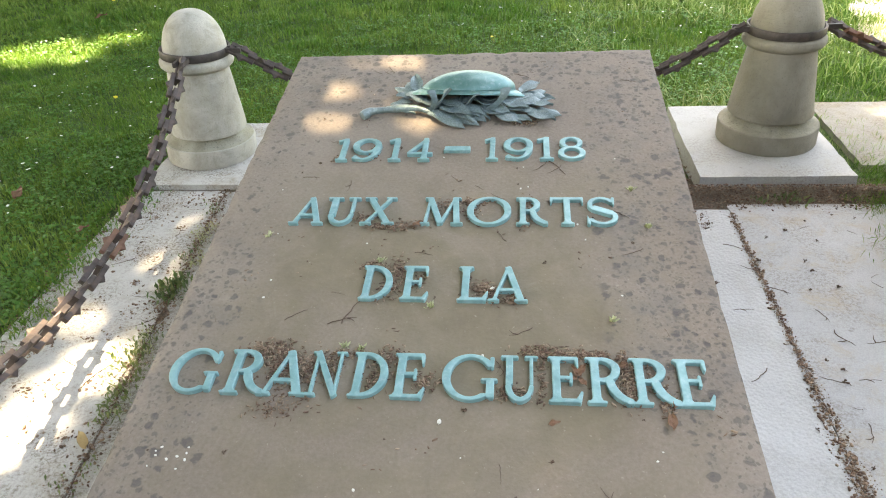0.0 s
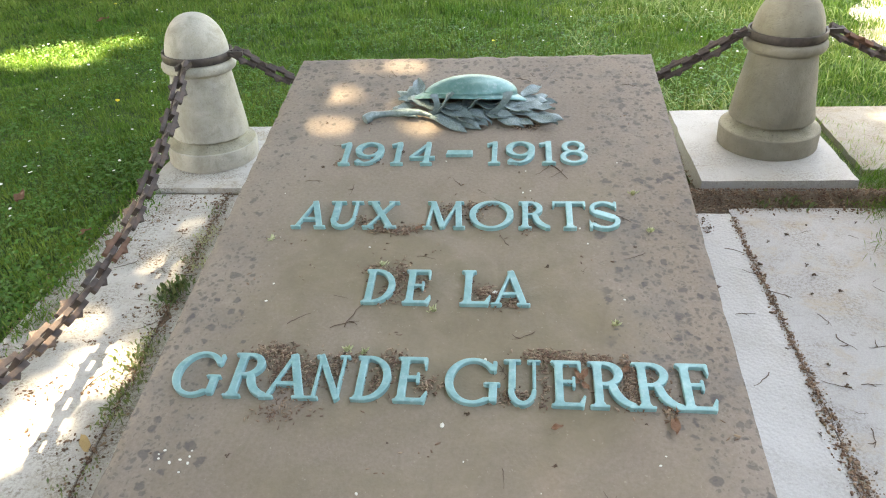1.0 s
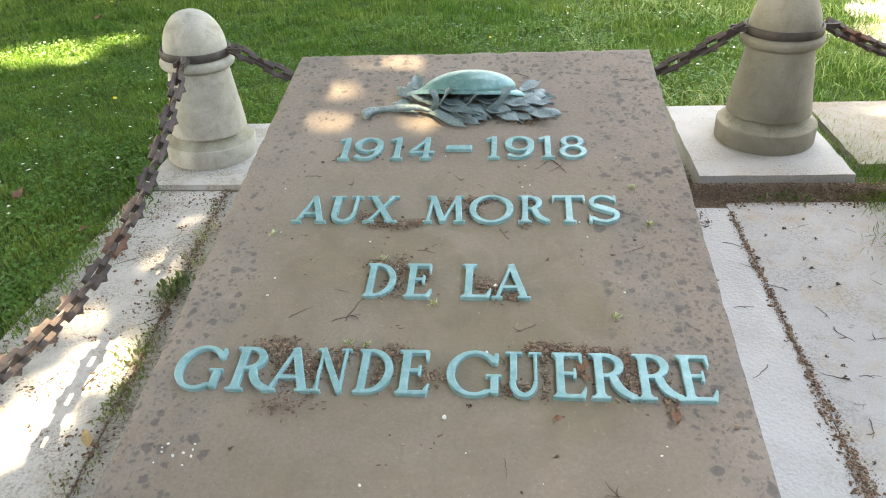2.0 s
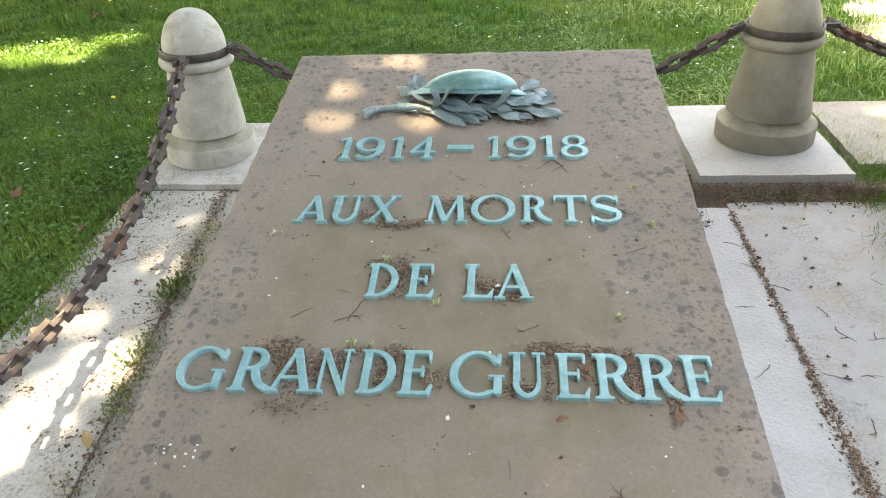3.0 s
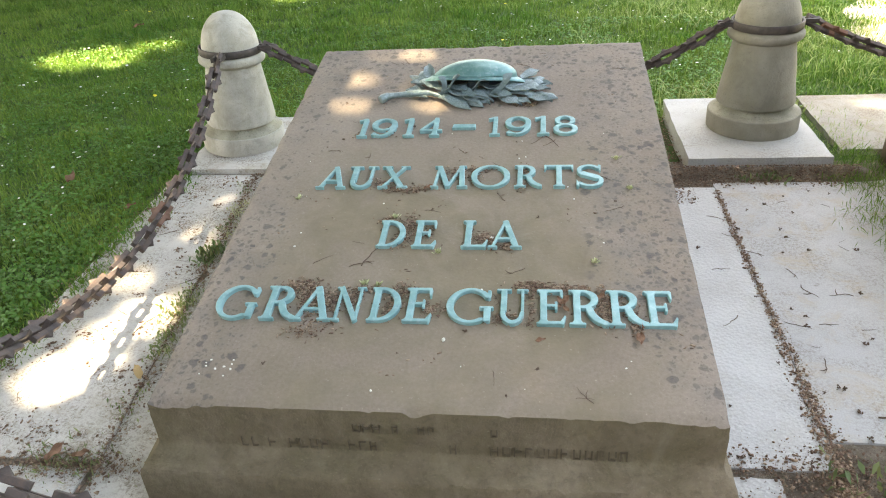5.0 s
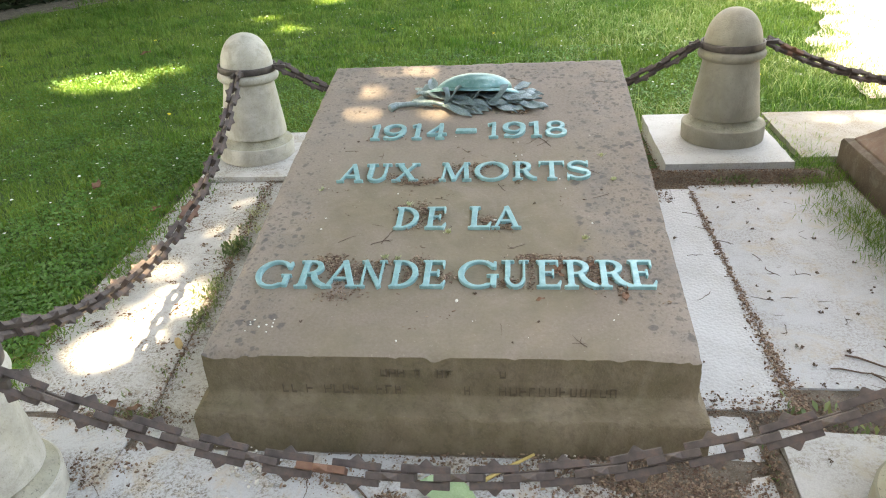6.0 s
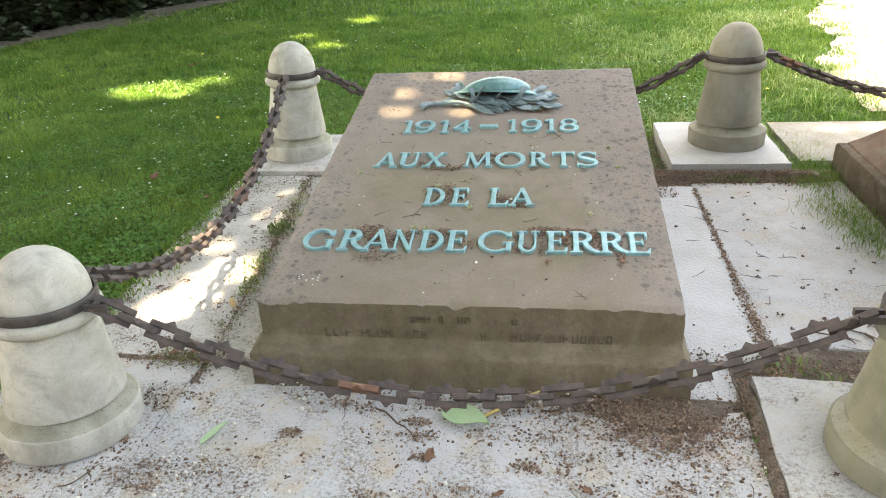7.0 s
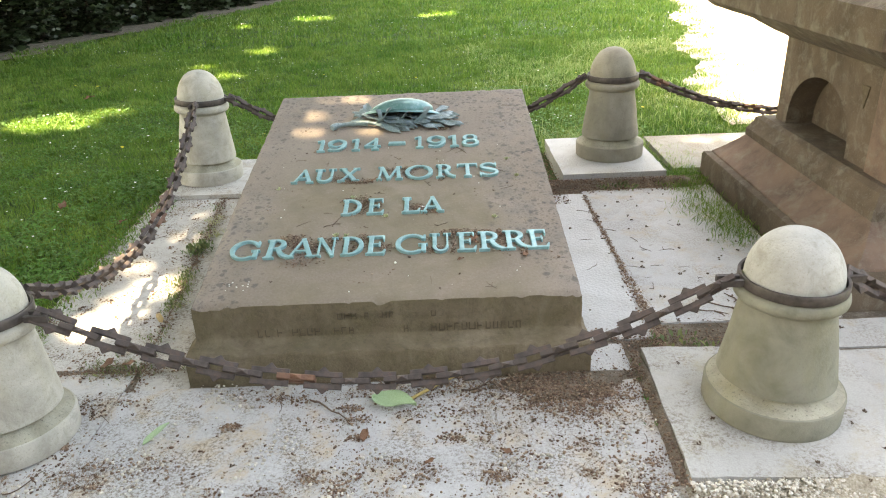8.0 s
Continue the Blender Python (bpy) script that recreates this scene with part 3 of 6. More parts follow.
def build_slab():
    """One block: sloped top, plain face, hollow moulding and plinth, with worn edges."""
    slab = tagged(new("memorial_slab"), "large sloping brown sandstone memorial slab with turquoise bronze lettering", "memorial")
    nx, ny = 126, 150
    hx, y1 = HALF, LENGTH

    def wear(p, amount):
        q = noise.fractal(p * 14, 1.0, 2.0, 4)
        return amount * q

    def worn(p):
        """How far the rim is worn down at a place: most along the front."""
        chip = max(0.0, noise.fractal(Vector((p.x, p.y, 0.3)) * 14 + Vector((3, 1, 7)), 1.0, 2.0, 4))
        return 0.004 + (0.019 if p.y < 0.03 else 0.010) * chip

    # top, a fine grid whose rim is rounded off and chipped
    bm = bmesh.new()
    grid = []
    for j in range(ny + 1):
        row = []
        for i in range(nx + 1):
            u, v = i / nx, j / ny
            x, y = -hx + 2 * hx * u, y1 * v
            rim = min(min(u, 1 - u) * 2 * hx, min(v, 1 - v) * y1)
            p = Vector((x, y, top_z(y)))
            p.z += 0.0012 * noise.fractal(p * 6, 1.0, 2.0, 3)
            if rim < 0.026:
                k = 1 - rim / 0.026
                p.z -= k * k * worn(p)
            row.append(bm.verts.new(p))
        grid.append(row)
    for j in range(ny):
        for i in range(nx):
            bm.faces.new((grid[j][i], grid[j][i + 1], grid[j + 1][i + 1], grid[j + 1][i]))
    part("top", bm, SANDSTONE, slab, "brown sandstone top with dark lichen spots", 60)
    # sides: rings of the outline, pushed out row by row
    bm = bmesh.new()
    loop = [(-hx + 2 * hx * i / nx, 0.0) for i in range(nx)]
    loop += [(hx, y1 * j / ny) for j in range(ny)]
    loop += [(hx - 2 * hx * i / nx, y1) for i in range(nx)]
    loop += [(-hx, y1 - y1 * j / ny) for j in range(ny)]
    rows = [(None, 0.0), (0.012, 0.0), (0.50, 0.002), (0.160, 0.002), (0.134, 0.003), (0.126, 0.007), (0.119, 0.020),
            (0.112, 0.055), (0.107, 0.070), (0.099, 0.0745), (0.05, 0.075), (-0.03, 0.077)]
    rings = []
    for k, (z, out) in enumerate(rows):
        ring = []
        for x, y in loop:
            front = 1.0 if y < 1e-6 else 0.0
            side = 1.0 if abs(abs(x) - hx) < 1e-6 else 0.0
            px = x * (1 + out * 0.30 / hx)
            py = y + (out * 0.30 if y > y1 - 1e-6 else 0) - out * (1 - y / y1)
            if k == 0:
                rim = Vector((x, y, top_z(y)))
                pz = top_z(y) + 0.0012 * noise.fractal(rim * 6, 1.0, 2.0, 3) - worn(rim)
            elif k == 1:
                pz = top_z(y) - 0.030
            elif k == 2:
                pz = 0.172 + (top_z(y) - 0.172) * 0.5
            else:
                pz = z
            p = Vector((px, py, pz))
            if k > 0:
                d = wear(p, 0.0022 if k < 5 else 0.004) - (0.004 if k in (8, 9) else 0) * max(0, noise.noise(p * 17)) * 2
                p.y -= d if front else (-d if y > y1 - 1e-6 else 0)
                p.x += math.copysign(d, x) * side
                if k in (8, 9):
                    p.z += 0.006 * noise.fractal(p * 19, 1.0, 2.0, 3)
            ring.append(bm.verts.new(p))
        rings.append(ring)
    n = len(loop)
    for a, b in zip(rings, rings[1:]):
        for i in range(n):
            bm.faces.new((a[i], b[i], b[(i + 1) % n], a[(i + 1) % n]))
    part("base", bm, FACE, slab, "olive-brown stone face with moulding, darkened in its colour for shade", 45)
    return slab


def build_inscription(slab):
    """Two rows of worn engraved marks on the front face, one short bar for each stroke, the recess shade in its dark
    colour.
    """
    r = random.Random(4)

    def mark(x, z, h, w):
        bm = bmesh.new()
        y = -0.0060
        box(bm, x - w / 2, x + w / 2, y, y + 0.012, z, z + h)
        part("engraved_mark", bm, CARVED_SHADE, slab)

    def row(x, stop, z, h, pitch, worn):
        while x < stop:
            wide = r.uniform(0.65, 1.0) * pitch * 0.72
            if r.random() > worn(x):
                mark(x, z, h, r.uniform(0.0024, 0.0036))
                kind = r.randrange(3)
                if kind:
                    mark(x + wide, z + (0 if kind == 1 else h * 0.45), h if kind == 1 else h * 0.55, r.uniform(0.0022, 0.0036))
                mark(x + wide / 2, z + h * r.choice((0.0, 0.48, 0.90)), 0.0030, wide)
            x += pitch * r.choice((1.0, 1.0, 1.0, 1.1, 1.6))

    row(-0.425, 0.43, 0.132, 0.026, 0.0245, lambda x: 0.5 if -0.20 < x < 0.12 else 0.06)
    row(-0.16, 0.16, 0.188, 0.021, 0.022, lambda x: 0.55)


# ---- bronze letters ----
THICK, THIN, SERIF = 0.150, 0.072, 0.056


def seg(p, q, w0, w1=None):
    """A straight stroke between two points, with flat ends."""
    w1 = w0 if w1 is None else w1
    (ax, ay), (bx, by) = p, q
    ln = math.hypot(bx - ax, by - ay)
    ux, uy = (bx - ax) / ln, (by - ay) / ln

    def f(x, y):
        s = (x - ax) * ux + (y - ay) * uy
        d = np.abs(-(x - ax) * uy + (y - ay) * ux)
        w = w0 + (w1 - w0) * np.clip(s / ln, 0, 1)
        return np.maximum(d - w / 2, np.maximum(-s, s - ln))
    return f


def oval(cx, cy, a, b):
    return lambda x, y: (np.sqrt(((x - cx) / a) ** 2 + ((y - cy) / b) ** 2) - 1) * min(a, b)


def rect(x0, x1, y0, y1):
    return lambda x, y: np.maximum(np.maximum(x0 - x, x - x1), np.maximum(y0 - y, y - y1))


def both(*fs):
    return lambda x, y: np.minimum.reduce([f(x, y) for f in fs])


def cut(f, *gs):
    return lambda x, y: np.maximum.reduce([f(x, y)] + [-g(x, y) for g in gs])


def inside(f, g):
    return lambda x, y: np.maximum(f(x, y), g(x, y))


def ring(cx, cy, a, b, side, top):
    return cut(oval(cx, cy, a, b), oval(cx, cy, a - side, b - top))


def stem(x, y0=0.0, y1=1.0, w=THICK, s0=True, s1=True, reach=0.085):
    fs = [seg((x, y0), (x, y1), w)]
    for on, y in ((s0, y0 + SERIF / 2), (s1, y1 - SERIF / 2)):
        if on:
            fs.append(seg((x - w / 2 - reach, y), (x + w / 2 + reach, y), SERIF))
            d = 1 if y < 0.5 else -1
            fs.append(seg((x, y), (x, y + d * 0.09), w + 0.10, w))
    return both(*fs)


def foot(x, y, half=0.15):
    return seg((x - half, y), (x + half, y), SERIF)


def glyph(ch):
    """The signed outline of a letter one unit high, and its width."""
    T, t, h = THICK, THIN, SERIF / 2
    if ch == "1":
        return both(stem(0.24, w=T * 0.95, s1=False, reach=0.10), seg((0.24, 0.955), (0.02, 0.86), 0.09)), 0.42
    if ch == "9":
        tail = inside(ring(0.32, 0.55, 0.375, 0.55, 0.14, 0.09), both(rect(0.30, 1, -1, 0.62), rect(0.10, 0.31, -1, 0.2)))
        return both(ring(0.36, 0.66, 0.34, 0.34, 0.15, 0.08), tail, oval(0.14, 0.10, 0.075, 0.065)), 0.72
    if ch == "4":
        return both(stem(0.50, w=T * 0.95, s1=False, reach=0.09), seg((0.03, 0.29), (0.72, 0.29), 0.09), seg((0.06, 0.29), (0.54, 0.98), 0.09)), 0.74
    if ch == "8":
        return both(ring(0.33, 0.74, 0.28, 0.26, 0.13, 0.075), ring(0.33, 0.28, 0.33, 0.28, 0.14, 0.08)), 0.66
    if ch == "-":
        return both(seg((0.04, 0.0), (0.96, 0.0), 0.20), seg((0.0, -0.08), (0.15, -0.06), 0.06)), 1.0
    if ch == "A":
        return both(seg((0.14, 0.02), (0.44, 0.98), t), seg((0.43, 1.0), (0.73, 0.02), T), seg((0.24, 0.32), (0.62, 0.32), 0.08),
                    foot(0.13, h, 0.13), foot(0.73, h, 0.15)), 0.88
    if ch == "U":
        bowl = inside(cut(oval(0.42, 0.33, 0.295, 0.345), oval(0.435, 0.34, 0.18, 0.25)), rect(-1, 2, -1, 0.34))
        return both(seg((0.21, 0.33), (0.21, 1.0), T), seg((0.67, 0.33), (0.67, 1.0), t), bowl, foot(0.21, 1 - h, 0.19), foot(0.67, 1 - h, 0.15)), 0.84
    if ch == "X":
        return both(seg((0.16, 0.98), (0.70, 0.02), T), seg((0.69, 0.98), (0.15, 0.02), t), foot(0.15, h, 0.15), foot(0.71, h, 0.16),
                    foot(0.16, 1 - h, 0.16), foot(0.70, 1 - h, 0.14)), 0.87
    if ch == "M":
        return both(seg((0.12, 0.0), (0.20, 1.0), t), seg((0.19, 0.98), (0.50, 0.02), T), seg((0.50, 0.02), (0.82, 0.98), t), seg((0.82, 1.0), (0.90, 0.0), T),
                    foot(0.12, h, 0.12), foot(0.90, h, 0.15), foot(0.15, 1 - h, 0.10), foot(0.87, 1 - h, 0.10)), 1.05
    if ch == "O":
        return ring(0.5, 0.5, 0.5, 0.52, 0.15, 0.075), 1.0
    if ch == "R":
        bowl = inside(cut(oval(0.36, 0.73, 0.32, 0.27), oval(0.33, 0.73, 0.19, 0.19)), rect(0.25, 2, -1, 2))
        leg = inside(cut(oval(0.86, 0.52, 0.46, 0.52), oval(0.94, 0.60, 0.40, 0.51)), rect(0.3, 0.86, -1, 0.50))
        return both(stem(0.22, reach=0.10), bowl, leg, foot(0.80, h - 0.005, 0.07)), 0.86
    if ch == "T":
        return both(stem(0.42, s1=False), seg((0.06, 0.955), (0.78, 0.955), 0.09), seg((0.06, 1.0), (0.03, 0.78), 0.09, 0.03), seg((0.78, 1.0), (0.81, 0.78), 0.09, 0.03)), 0.84
    if ch == "S":
        up = inside(ring(0.37, 0.735, 0.31, 0.275, 0.11, 0.085), both(rect(-1, 0.37, -1, 2), rect(0.3, 0.66, 0.80, 2)))
        low = inside(ring(0.37, 0.275, 0.34, 0.285, 0.12, 0.085), both(rect(0.37, 2, -1, 2), rect(0.06, 0.45, -1, 0.20)))
        return both(up, low, seg((0.17, 0.62), (0.60, 0.40), 0.17), seg((0.635, 1.0), (0.645, 0.72), 0.075, 0.03), seg((0.07, 0.0), (0.055, 0.31), 0.08, 0.03)), 0.72
    if ch == "D":
        bowl = inside(cut(oval(0.30, 0.5, 0.50, 0.5), oval(0.28, 0.5, 0.36, 0.42)), rect(0.20, 2, -1, 2))
        return both(stem(0.20, reach=0.08), bowl), 0.80
    if ch == "E":
        return both(stem(0.20, reach=0.08), seg((0.2, 0.96), (0.60, 0.96), 0.08), seg((0.2, 0.53), (0.48, 0.53), 0.075), seg((0.2, 0.04), (0.60, 0.04), 0.08),
                    seg((0.585, 1.0), (0.605, 0.74), 0.09, 0.04), seg((0.475, 0.65), (0.475, 0.40), 0.06), seg((0.58, 0.0), (0.68, 0.26), 0.12, 0.03)), 0.68
    if ch == "L":
        return both(stem(0.22), seg((0.2, 0.04), (0.62, 0.04), 0.08), seg((0.60, 0.0), (0.69, 0.27), 0.12, 0.03)), 0.70
    if ch == "G":
        body = inside(ring(0.50, 0.5, 0.50, 0.51, 0.15, 0.075), both(rect(-1, 0.55, -1, 2), rect(0, 0.92, 0.72, 2), rect(0, 0.90, -1, 0.14)))
        return both(body, seg((0.86, 0.05), (0.86, 0.44), 0.14), foot(0.84, 0.44, 0.15), seg((0.885, 0.95), (0.895, 0.66), 0.085, 0.03)), 1.0
    if ch == "N":
        return both(seg((0.16, 0.0), (0.16, 1.0), t), seg((0.13, 1.0), (0.76, 0.0), T), seg((0.74, 0.0), (0.74, 1.0), t), foot(0.16, h, 0.14), foot(0.74, 1 - h, 0.14), foot(0.11, 1 - h, 0.11)), 0.88
    raise ValueError(ch)


def letter_mesh(ch, x0, x1, height, depth=0.0115):
    """Marching squares over the letter's outline, then walls with a small bevel."""
    f, w = glyph(ch)
    low, high = (-0.2, 0.2) if ch == "-" else (-0.03, 1.03)
    ny = 14 if ch == "-" else 52
    step = (high - low) / ny
    nx = int((w + 0.10) / step) + 1
    xs, ys = -0.05 + step * np.arange(nx + 1), low + step * np.arange(ny + 1)
    bev = 0.012
    gx, gy = np.meshgrid(xs, ys)
    val = f(gx, gy) + bev
    sx, sy = (x1 - x0) / w, height
    bm = bmesh.new()
    made = {}

    def corner(i, j):
        key = (i, j)
        if key not in made:
            made[key] = (bm.verts.new((x0 + xs[i] * sx, ys[j] * sy, depth)), xs[i], ys[j])
        return made[key][0]

    def cross(i, j, k, m):
        key = (min((i, j), (k, m)), max((i, j), (k, m)))
        if key not in made:
            a, b = val[j, i], val[m, k]
            s = a / (a - b)
            x, y = xs[i] + (xs[k] - xs[i]) * s, ys[j] + (ys[m] - ys[j]) * s
            made[key] = (bm.verts.new((x0 + x * sx, y * sy, depth)), x, y)
        return made[key][0]

    for j in range(ny):
        for i in range(nx):
            c = ((i, j), (i + 1, j), (i + 1, j + 1), (i, j + 1))
            inn = [val[b, a] < 0 for a, b in c]
            if not any(inn):
                continue
            poly = []
            for n in range(4):
                a, b = c[n], c[(n + 1) % 4]
                if inn[n]:
                    poly.append(corner(*a))
                if inn[n] != inn[(n + 1) % 4]:
                    poly.append(cross(*a, *b))
            if len(poly) > 2:
                bm.faces.new(poly)
    where = {v: (x, y) for v, x, y in made.values()}
    rim = [e for e in bm.edges if len(e.link_faces) == 1]
    e = 0.004
    lower, floor_v = {}, {}
    for v in {v for ed in rim for v in ed.verts}:
        x, y = where[v]
        gxx = float(f(np.float64(x + e), np.float64(y)) - f(np.float64(x - e), np.float64(y)))
        gyy = float(f(np.float64(x), np.float64(y + e)) - f(np.float64(x), np.float64(y - e)))
        g = math.hypot(gxx, gyy) or 1.0
        ox, oy = gxx / g * bev * sx, gyy / g * bev * sy
        lower[v] = bm.verts.new((v.co.x + ox, v.co.y + oy, depth - bev * height * 0.7))
        floor_v[v] = bm.verts.new((v.co.x + ox, v.co.y + oy, -0.004))
    for ed in rim:
        a, b = ed.verts
        bm.faces.new((a, b, lower[b], lower[a]))
        bm.faces.new((lower[a], lower[b], floor_v[b], floor_v[a]))
    return mesh_of("letter", bm, LETTER, 50)


LINES = (
    (1.090, 0.113, "1914-1918", (-0.373, -0.325, -0.216, -0.157, -0.047, 0.072, 0.127, 0.226, 0.287), (-0.328, -0.232, -0.169, -0.076, 0.036, 0.116, 0.218, 0.276, 0.366)),
    (0.802, 0.111, "AUXMORTS", (-0.436, -0.347, -0.243, -0.082, 0.039, 0.164, 0.256, 0.347), (-0.341, -0.251, -0.150, 0.031, 0.156, 0.250, 0.346, 0.431)),
    (0.529, 0.114, "DELA", (-0.204, -0.106, 0.027, 0.105), (-0.123, -0.035, 0.106, 0.198)),
    (0.254, 0.117, "GRANDEGUERRE", (-0.572, -0.453, -0.368, -0.267, -0.179, -0.091, 0.019, 0.138, 0.233, 0.309, 0.398, 0.487),
     (-0.462, -0.354, -0.262, -0.190, -0.095, -0.015, 0.136, 0.221, 0.307, 0.406, 0.498, 0.564)),
)


def build_letters(slab):
    lean = math.atan(SLOPE)
    for y, height, text, lefts, rights in LINES:
        for ch, a, b in zip(text, lefts, rights):
            yy = y + (0.055 if ch == "-" else 0.0)
            me = letter_mesh(ch, a, b, height)
            piece("dash" if ch == "-" else "letter", me, slab, Matrix.Translation((0, yy, top_z(yy))) @ Matrix.Rotation(lean, 4, "X"))


# ---- helmet on laurel, cast in bronze ----


def leaf_mesh(name, mat, long=0.085, wide=0.030, curl=0.012, rise=0.010, seed=0, thick=0.0025, wavy=0.18, fold=0.14):
    """A pointed leaf with a midrib fold, a wavy rim and some thickness, along +x."""
    r = random.Random(seed)
    bm = bmesh.new()
    n = 9
    top, low = [], []
    ph = r.uniform(0, 6)
    for i in range(n + 1):
        u = i / n
        half = wide / 2 * math.sin(math.pi * min(1, u ** 0.75)) ** 0.8 + 0.0008
        z = rise * math.sin(u * 2.6) + curl * u * u
        row = []
        for k in (-1.0, -0.5, 0.0, 0.5, 1.0):
            wav = wavy * wide * abs(k) * math.sin(u * 9 + ph + k)
            row.append(Vector((u * long, half * k, z + abs(k) * wide * fold + wav)))
        top.append([bm.verts.new(p) for p in row])
        low.append([bm.verts.new(p - Vector((0, 0, thick))) for p in row])
    for i in range(n):
        for k in range(4):
            bm.faces.new((top[i][k], top[i + 1][k], top[i + 1][k + 1], top[i][k + 1]))
            bm.faces.new((low[i][k + 1], low[i + 1][k + 1], low[i + 1][k], low[i][k]))
        for k, s in ((0, 1), (4, -1)):
            q = (top[i][k], low[i][k], low[i + 1][k], top[i + 1][k])
            bm.faces.new(q if s > 0 else q[::-1])
    for i in (0, n):
        for k in range(4):
            bm.faces.new((top[i][k], top[i][k + 1], low[i][k + 1], low[i][k]))
    return mesh_of(name, bm, mat, 50)


def build_relief():
    """The group lies on the sloping top; local z is the slab's normal."""
    rel = tagged(new("bronze_helmet_relief"), "weathered green bronze helmet resting on laurel leaves, on the slab", "sculpture")
    rel.matrix_basis = Matrix.Translation((0.0, 1.40, top_z(1.40))) @ Matrix.Rotation(math.atan(SLOPE), 4, "X")
    tip = Matrix.Translation((0.010, 0.040, 0.039)) @ Matrix.Rotation(radians(2.0), 4, "Y") @ Matrix.Rotation(radians(-26), 4, "X")
    # bowl, fuller towards one end
    bm = bmesh.new()
    n, m = 64, 18
    rows = []
    for j in range(m + 1):
        a = math.pi / 2 * j / m
        rr = math.cos(a) ** 1.0
        z = math.sin(a) ** 1.12
        row = []
        for i in range(n):
            t = 2 * math.pi * i / n
            row.append(bm.verts.new(tip @ Vector((0.150 * rr * math.cos(t) + 0.030 * z * (1 - 0.45 * z), 0.092 * rr * math.sin(t), 0.060 * z + 0.0006 * noise.noise(Vector((math.cos(t) * 4, math.sin(t) * 4, z * 5)))))))
        rows.append(row)
    for a, b in zip(rows, rows[1:]):
        for i in range(n):
            if (a[i].co - b[i].co).length > 1e-7:
                bm.faces.new((a[i], a[(i + 1) % n], b[(i + 1) % n], b[i]))
    bmesh.ops.remove_doubles(bm, verts=bm.verts, dist=1e-5)
    part("bowl", bm, HELMET, rel, "smooth green bronze helmet bowl", 60)
    # low comb running over the bowl
    bm = bmesh.new()
    pts = []
    for u in np.linspace(0.06, 0.94, 22):
        a = math.pi * u
        pts.append(tip @ Vector((-0.088 + 0.030 * math.sin(a), 0.070 * math.cos(a), 0.001 + 0.0470 * math.sin(a) ** 1.1)))
    tube(bm, pts, [0.0022 + 0.0018 * math.sin(math.pi * i / 21) for i in range(22)], 8)
    part("comb", bm, HELMET, rel, "low raised seam over the helmet", 60)
    # brim: a thin flaring rim, drawn out to a point at both ends
    bm = bmesh.new()
    prof = ((0.99, 0.003), (1.03, 0.000), (1.09, -0.003), (1.17, -0.008), (1.175, -0.0120), (1.09, -0.0080), (0.94, -0.005))
    rows = []
    for s, z in prof:
        row = []
        for i in range(n):
            a = 2 * math.pi * i / n
            reach = 1 + (s - 1) * (0.85 + 0.75 * abs(math.cos(a)) ** 6)
            row.append(bm.verts.new(tip @ Vector((0.150 * reach * math.cos(a), 0.092 * (1 + (s - 1) * 0.60) * math.sin(a), z - 0.016 * abs(math.cos(a)) ** 4 * max(0.0, s - 1) * 3))))
        rows.append(row)
    for a, b in zip(rows, rows[1:]):
        for i in range(n):
            bm.faces.new((a[i], a[(i + 1) % n], b[(i + 1) % n], b[i]))
    brim = part("brim", bm, HELMET, rel, "thin turned-down helmet brim", 50)
    # a raised bead where the bowl meets the brim
    bm = bmesh.new()
    pts = [tip @ Vector((0.1525 * math.cos(a), 0.0940 * math.sin(a), 0.002)) for a in np.linspace(0, 2 * math.pi, 57)]
    tube(bm, pts, [0.0016] * len(pts), 6)
    part("bead", bm, HELMET, brim, "", 60)
    # chin straps hanging from the brim
    for p, q, wide in ((Vector((0.134, -0.050, 0.090)), Vector((0.088, -0.066, 0.024)), 0.017), (Vector((-0.098, -0.056, 0.088)), Vector((-0.084, -0.068, 0.026)), 0.012)):
        bm = bmesh.new()
        prev = None
        for i in range(11):
            u = i / 10
            c = p.lerp(q, u) + Vector((0.006 * math.sin(u * 5), -0.010 * math.sin(u * 3.1), 0))
            k = wide * (1 - 0.25 * math.sin(u * 4))
            row = [bm.verts.new(c + Vector((d, 0.25 * d, e))) for d, e in ((-k, 0), (-k * 0.4, 0.004), (k * 0.4, 0.003), (k, 0), (0.0, -0.003))]
            if prev:
                for j in range(5):
                    bm.faces.new((prev[j], prev[(j + 1) % 5], row[(j + 1) % 5], row[j]))
            prev = row
        part("strap", bm, RELIEF, rel, "folded bronze chin strap", 50)
    # the stalk of the branch
    bm = bmesh.new()
    key = [Vector(v) for v in ((-0.322, -0.074, 0.012), (-0.300, -0.052, 0.015), (-0.250, -0.040, 0.014), (-0.200, -0.036, 0.016), (-0.150, -0.042, 0.020), (-0.105, -0.064, 0.019), (-0.066, -0.084, 0.012))]
    pts, rad = [], []
    for i in range(len(key) - 1):
        for u in (0.0, 0.33, 0.67):
            pts.append(key[i].lerp(key[i + 1], u))
            rad.append(0.0118 - 0.0010 * max(0, i - 2) + 0.0020 * math.sin(i * 2.3 + u * 4) + (0.003 if i == 0 else 0))
    tube(bm, pts, rad, 10)
    part("stalk", bm, RELIEF, rel, "knobbly laurel stalk", 60)
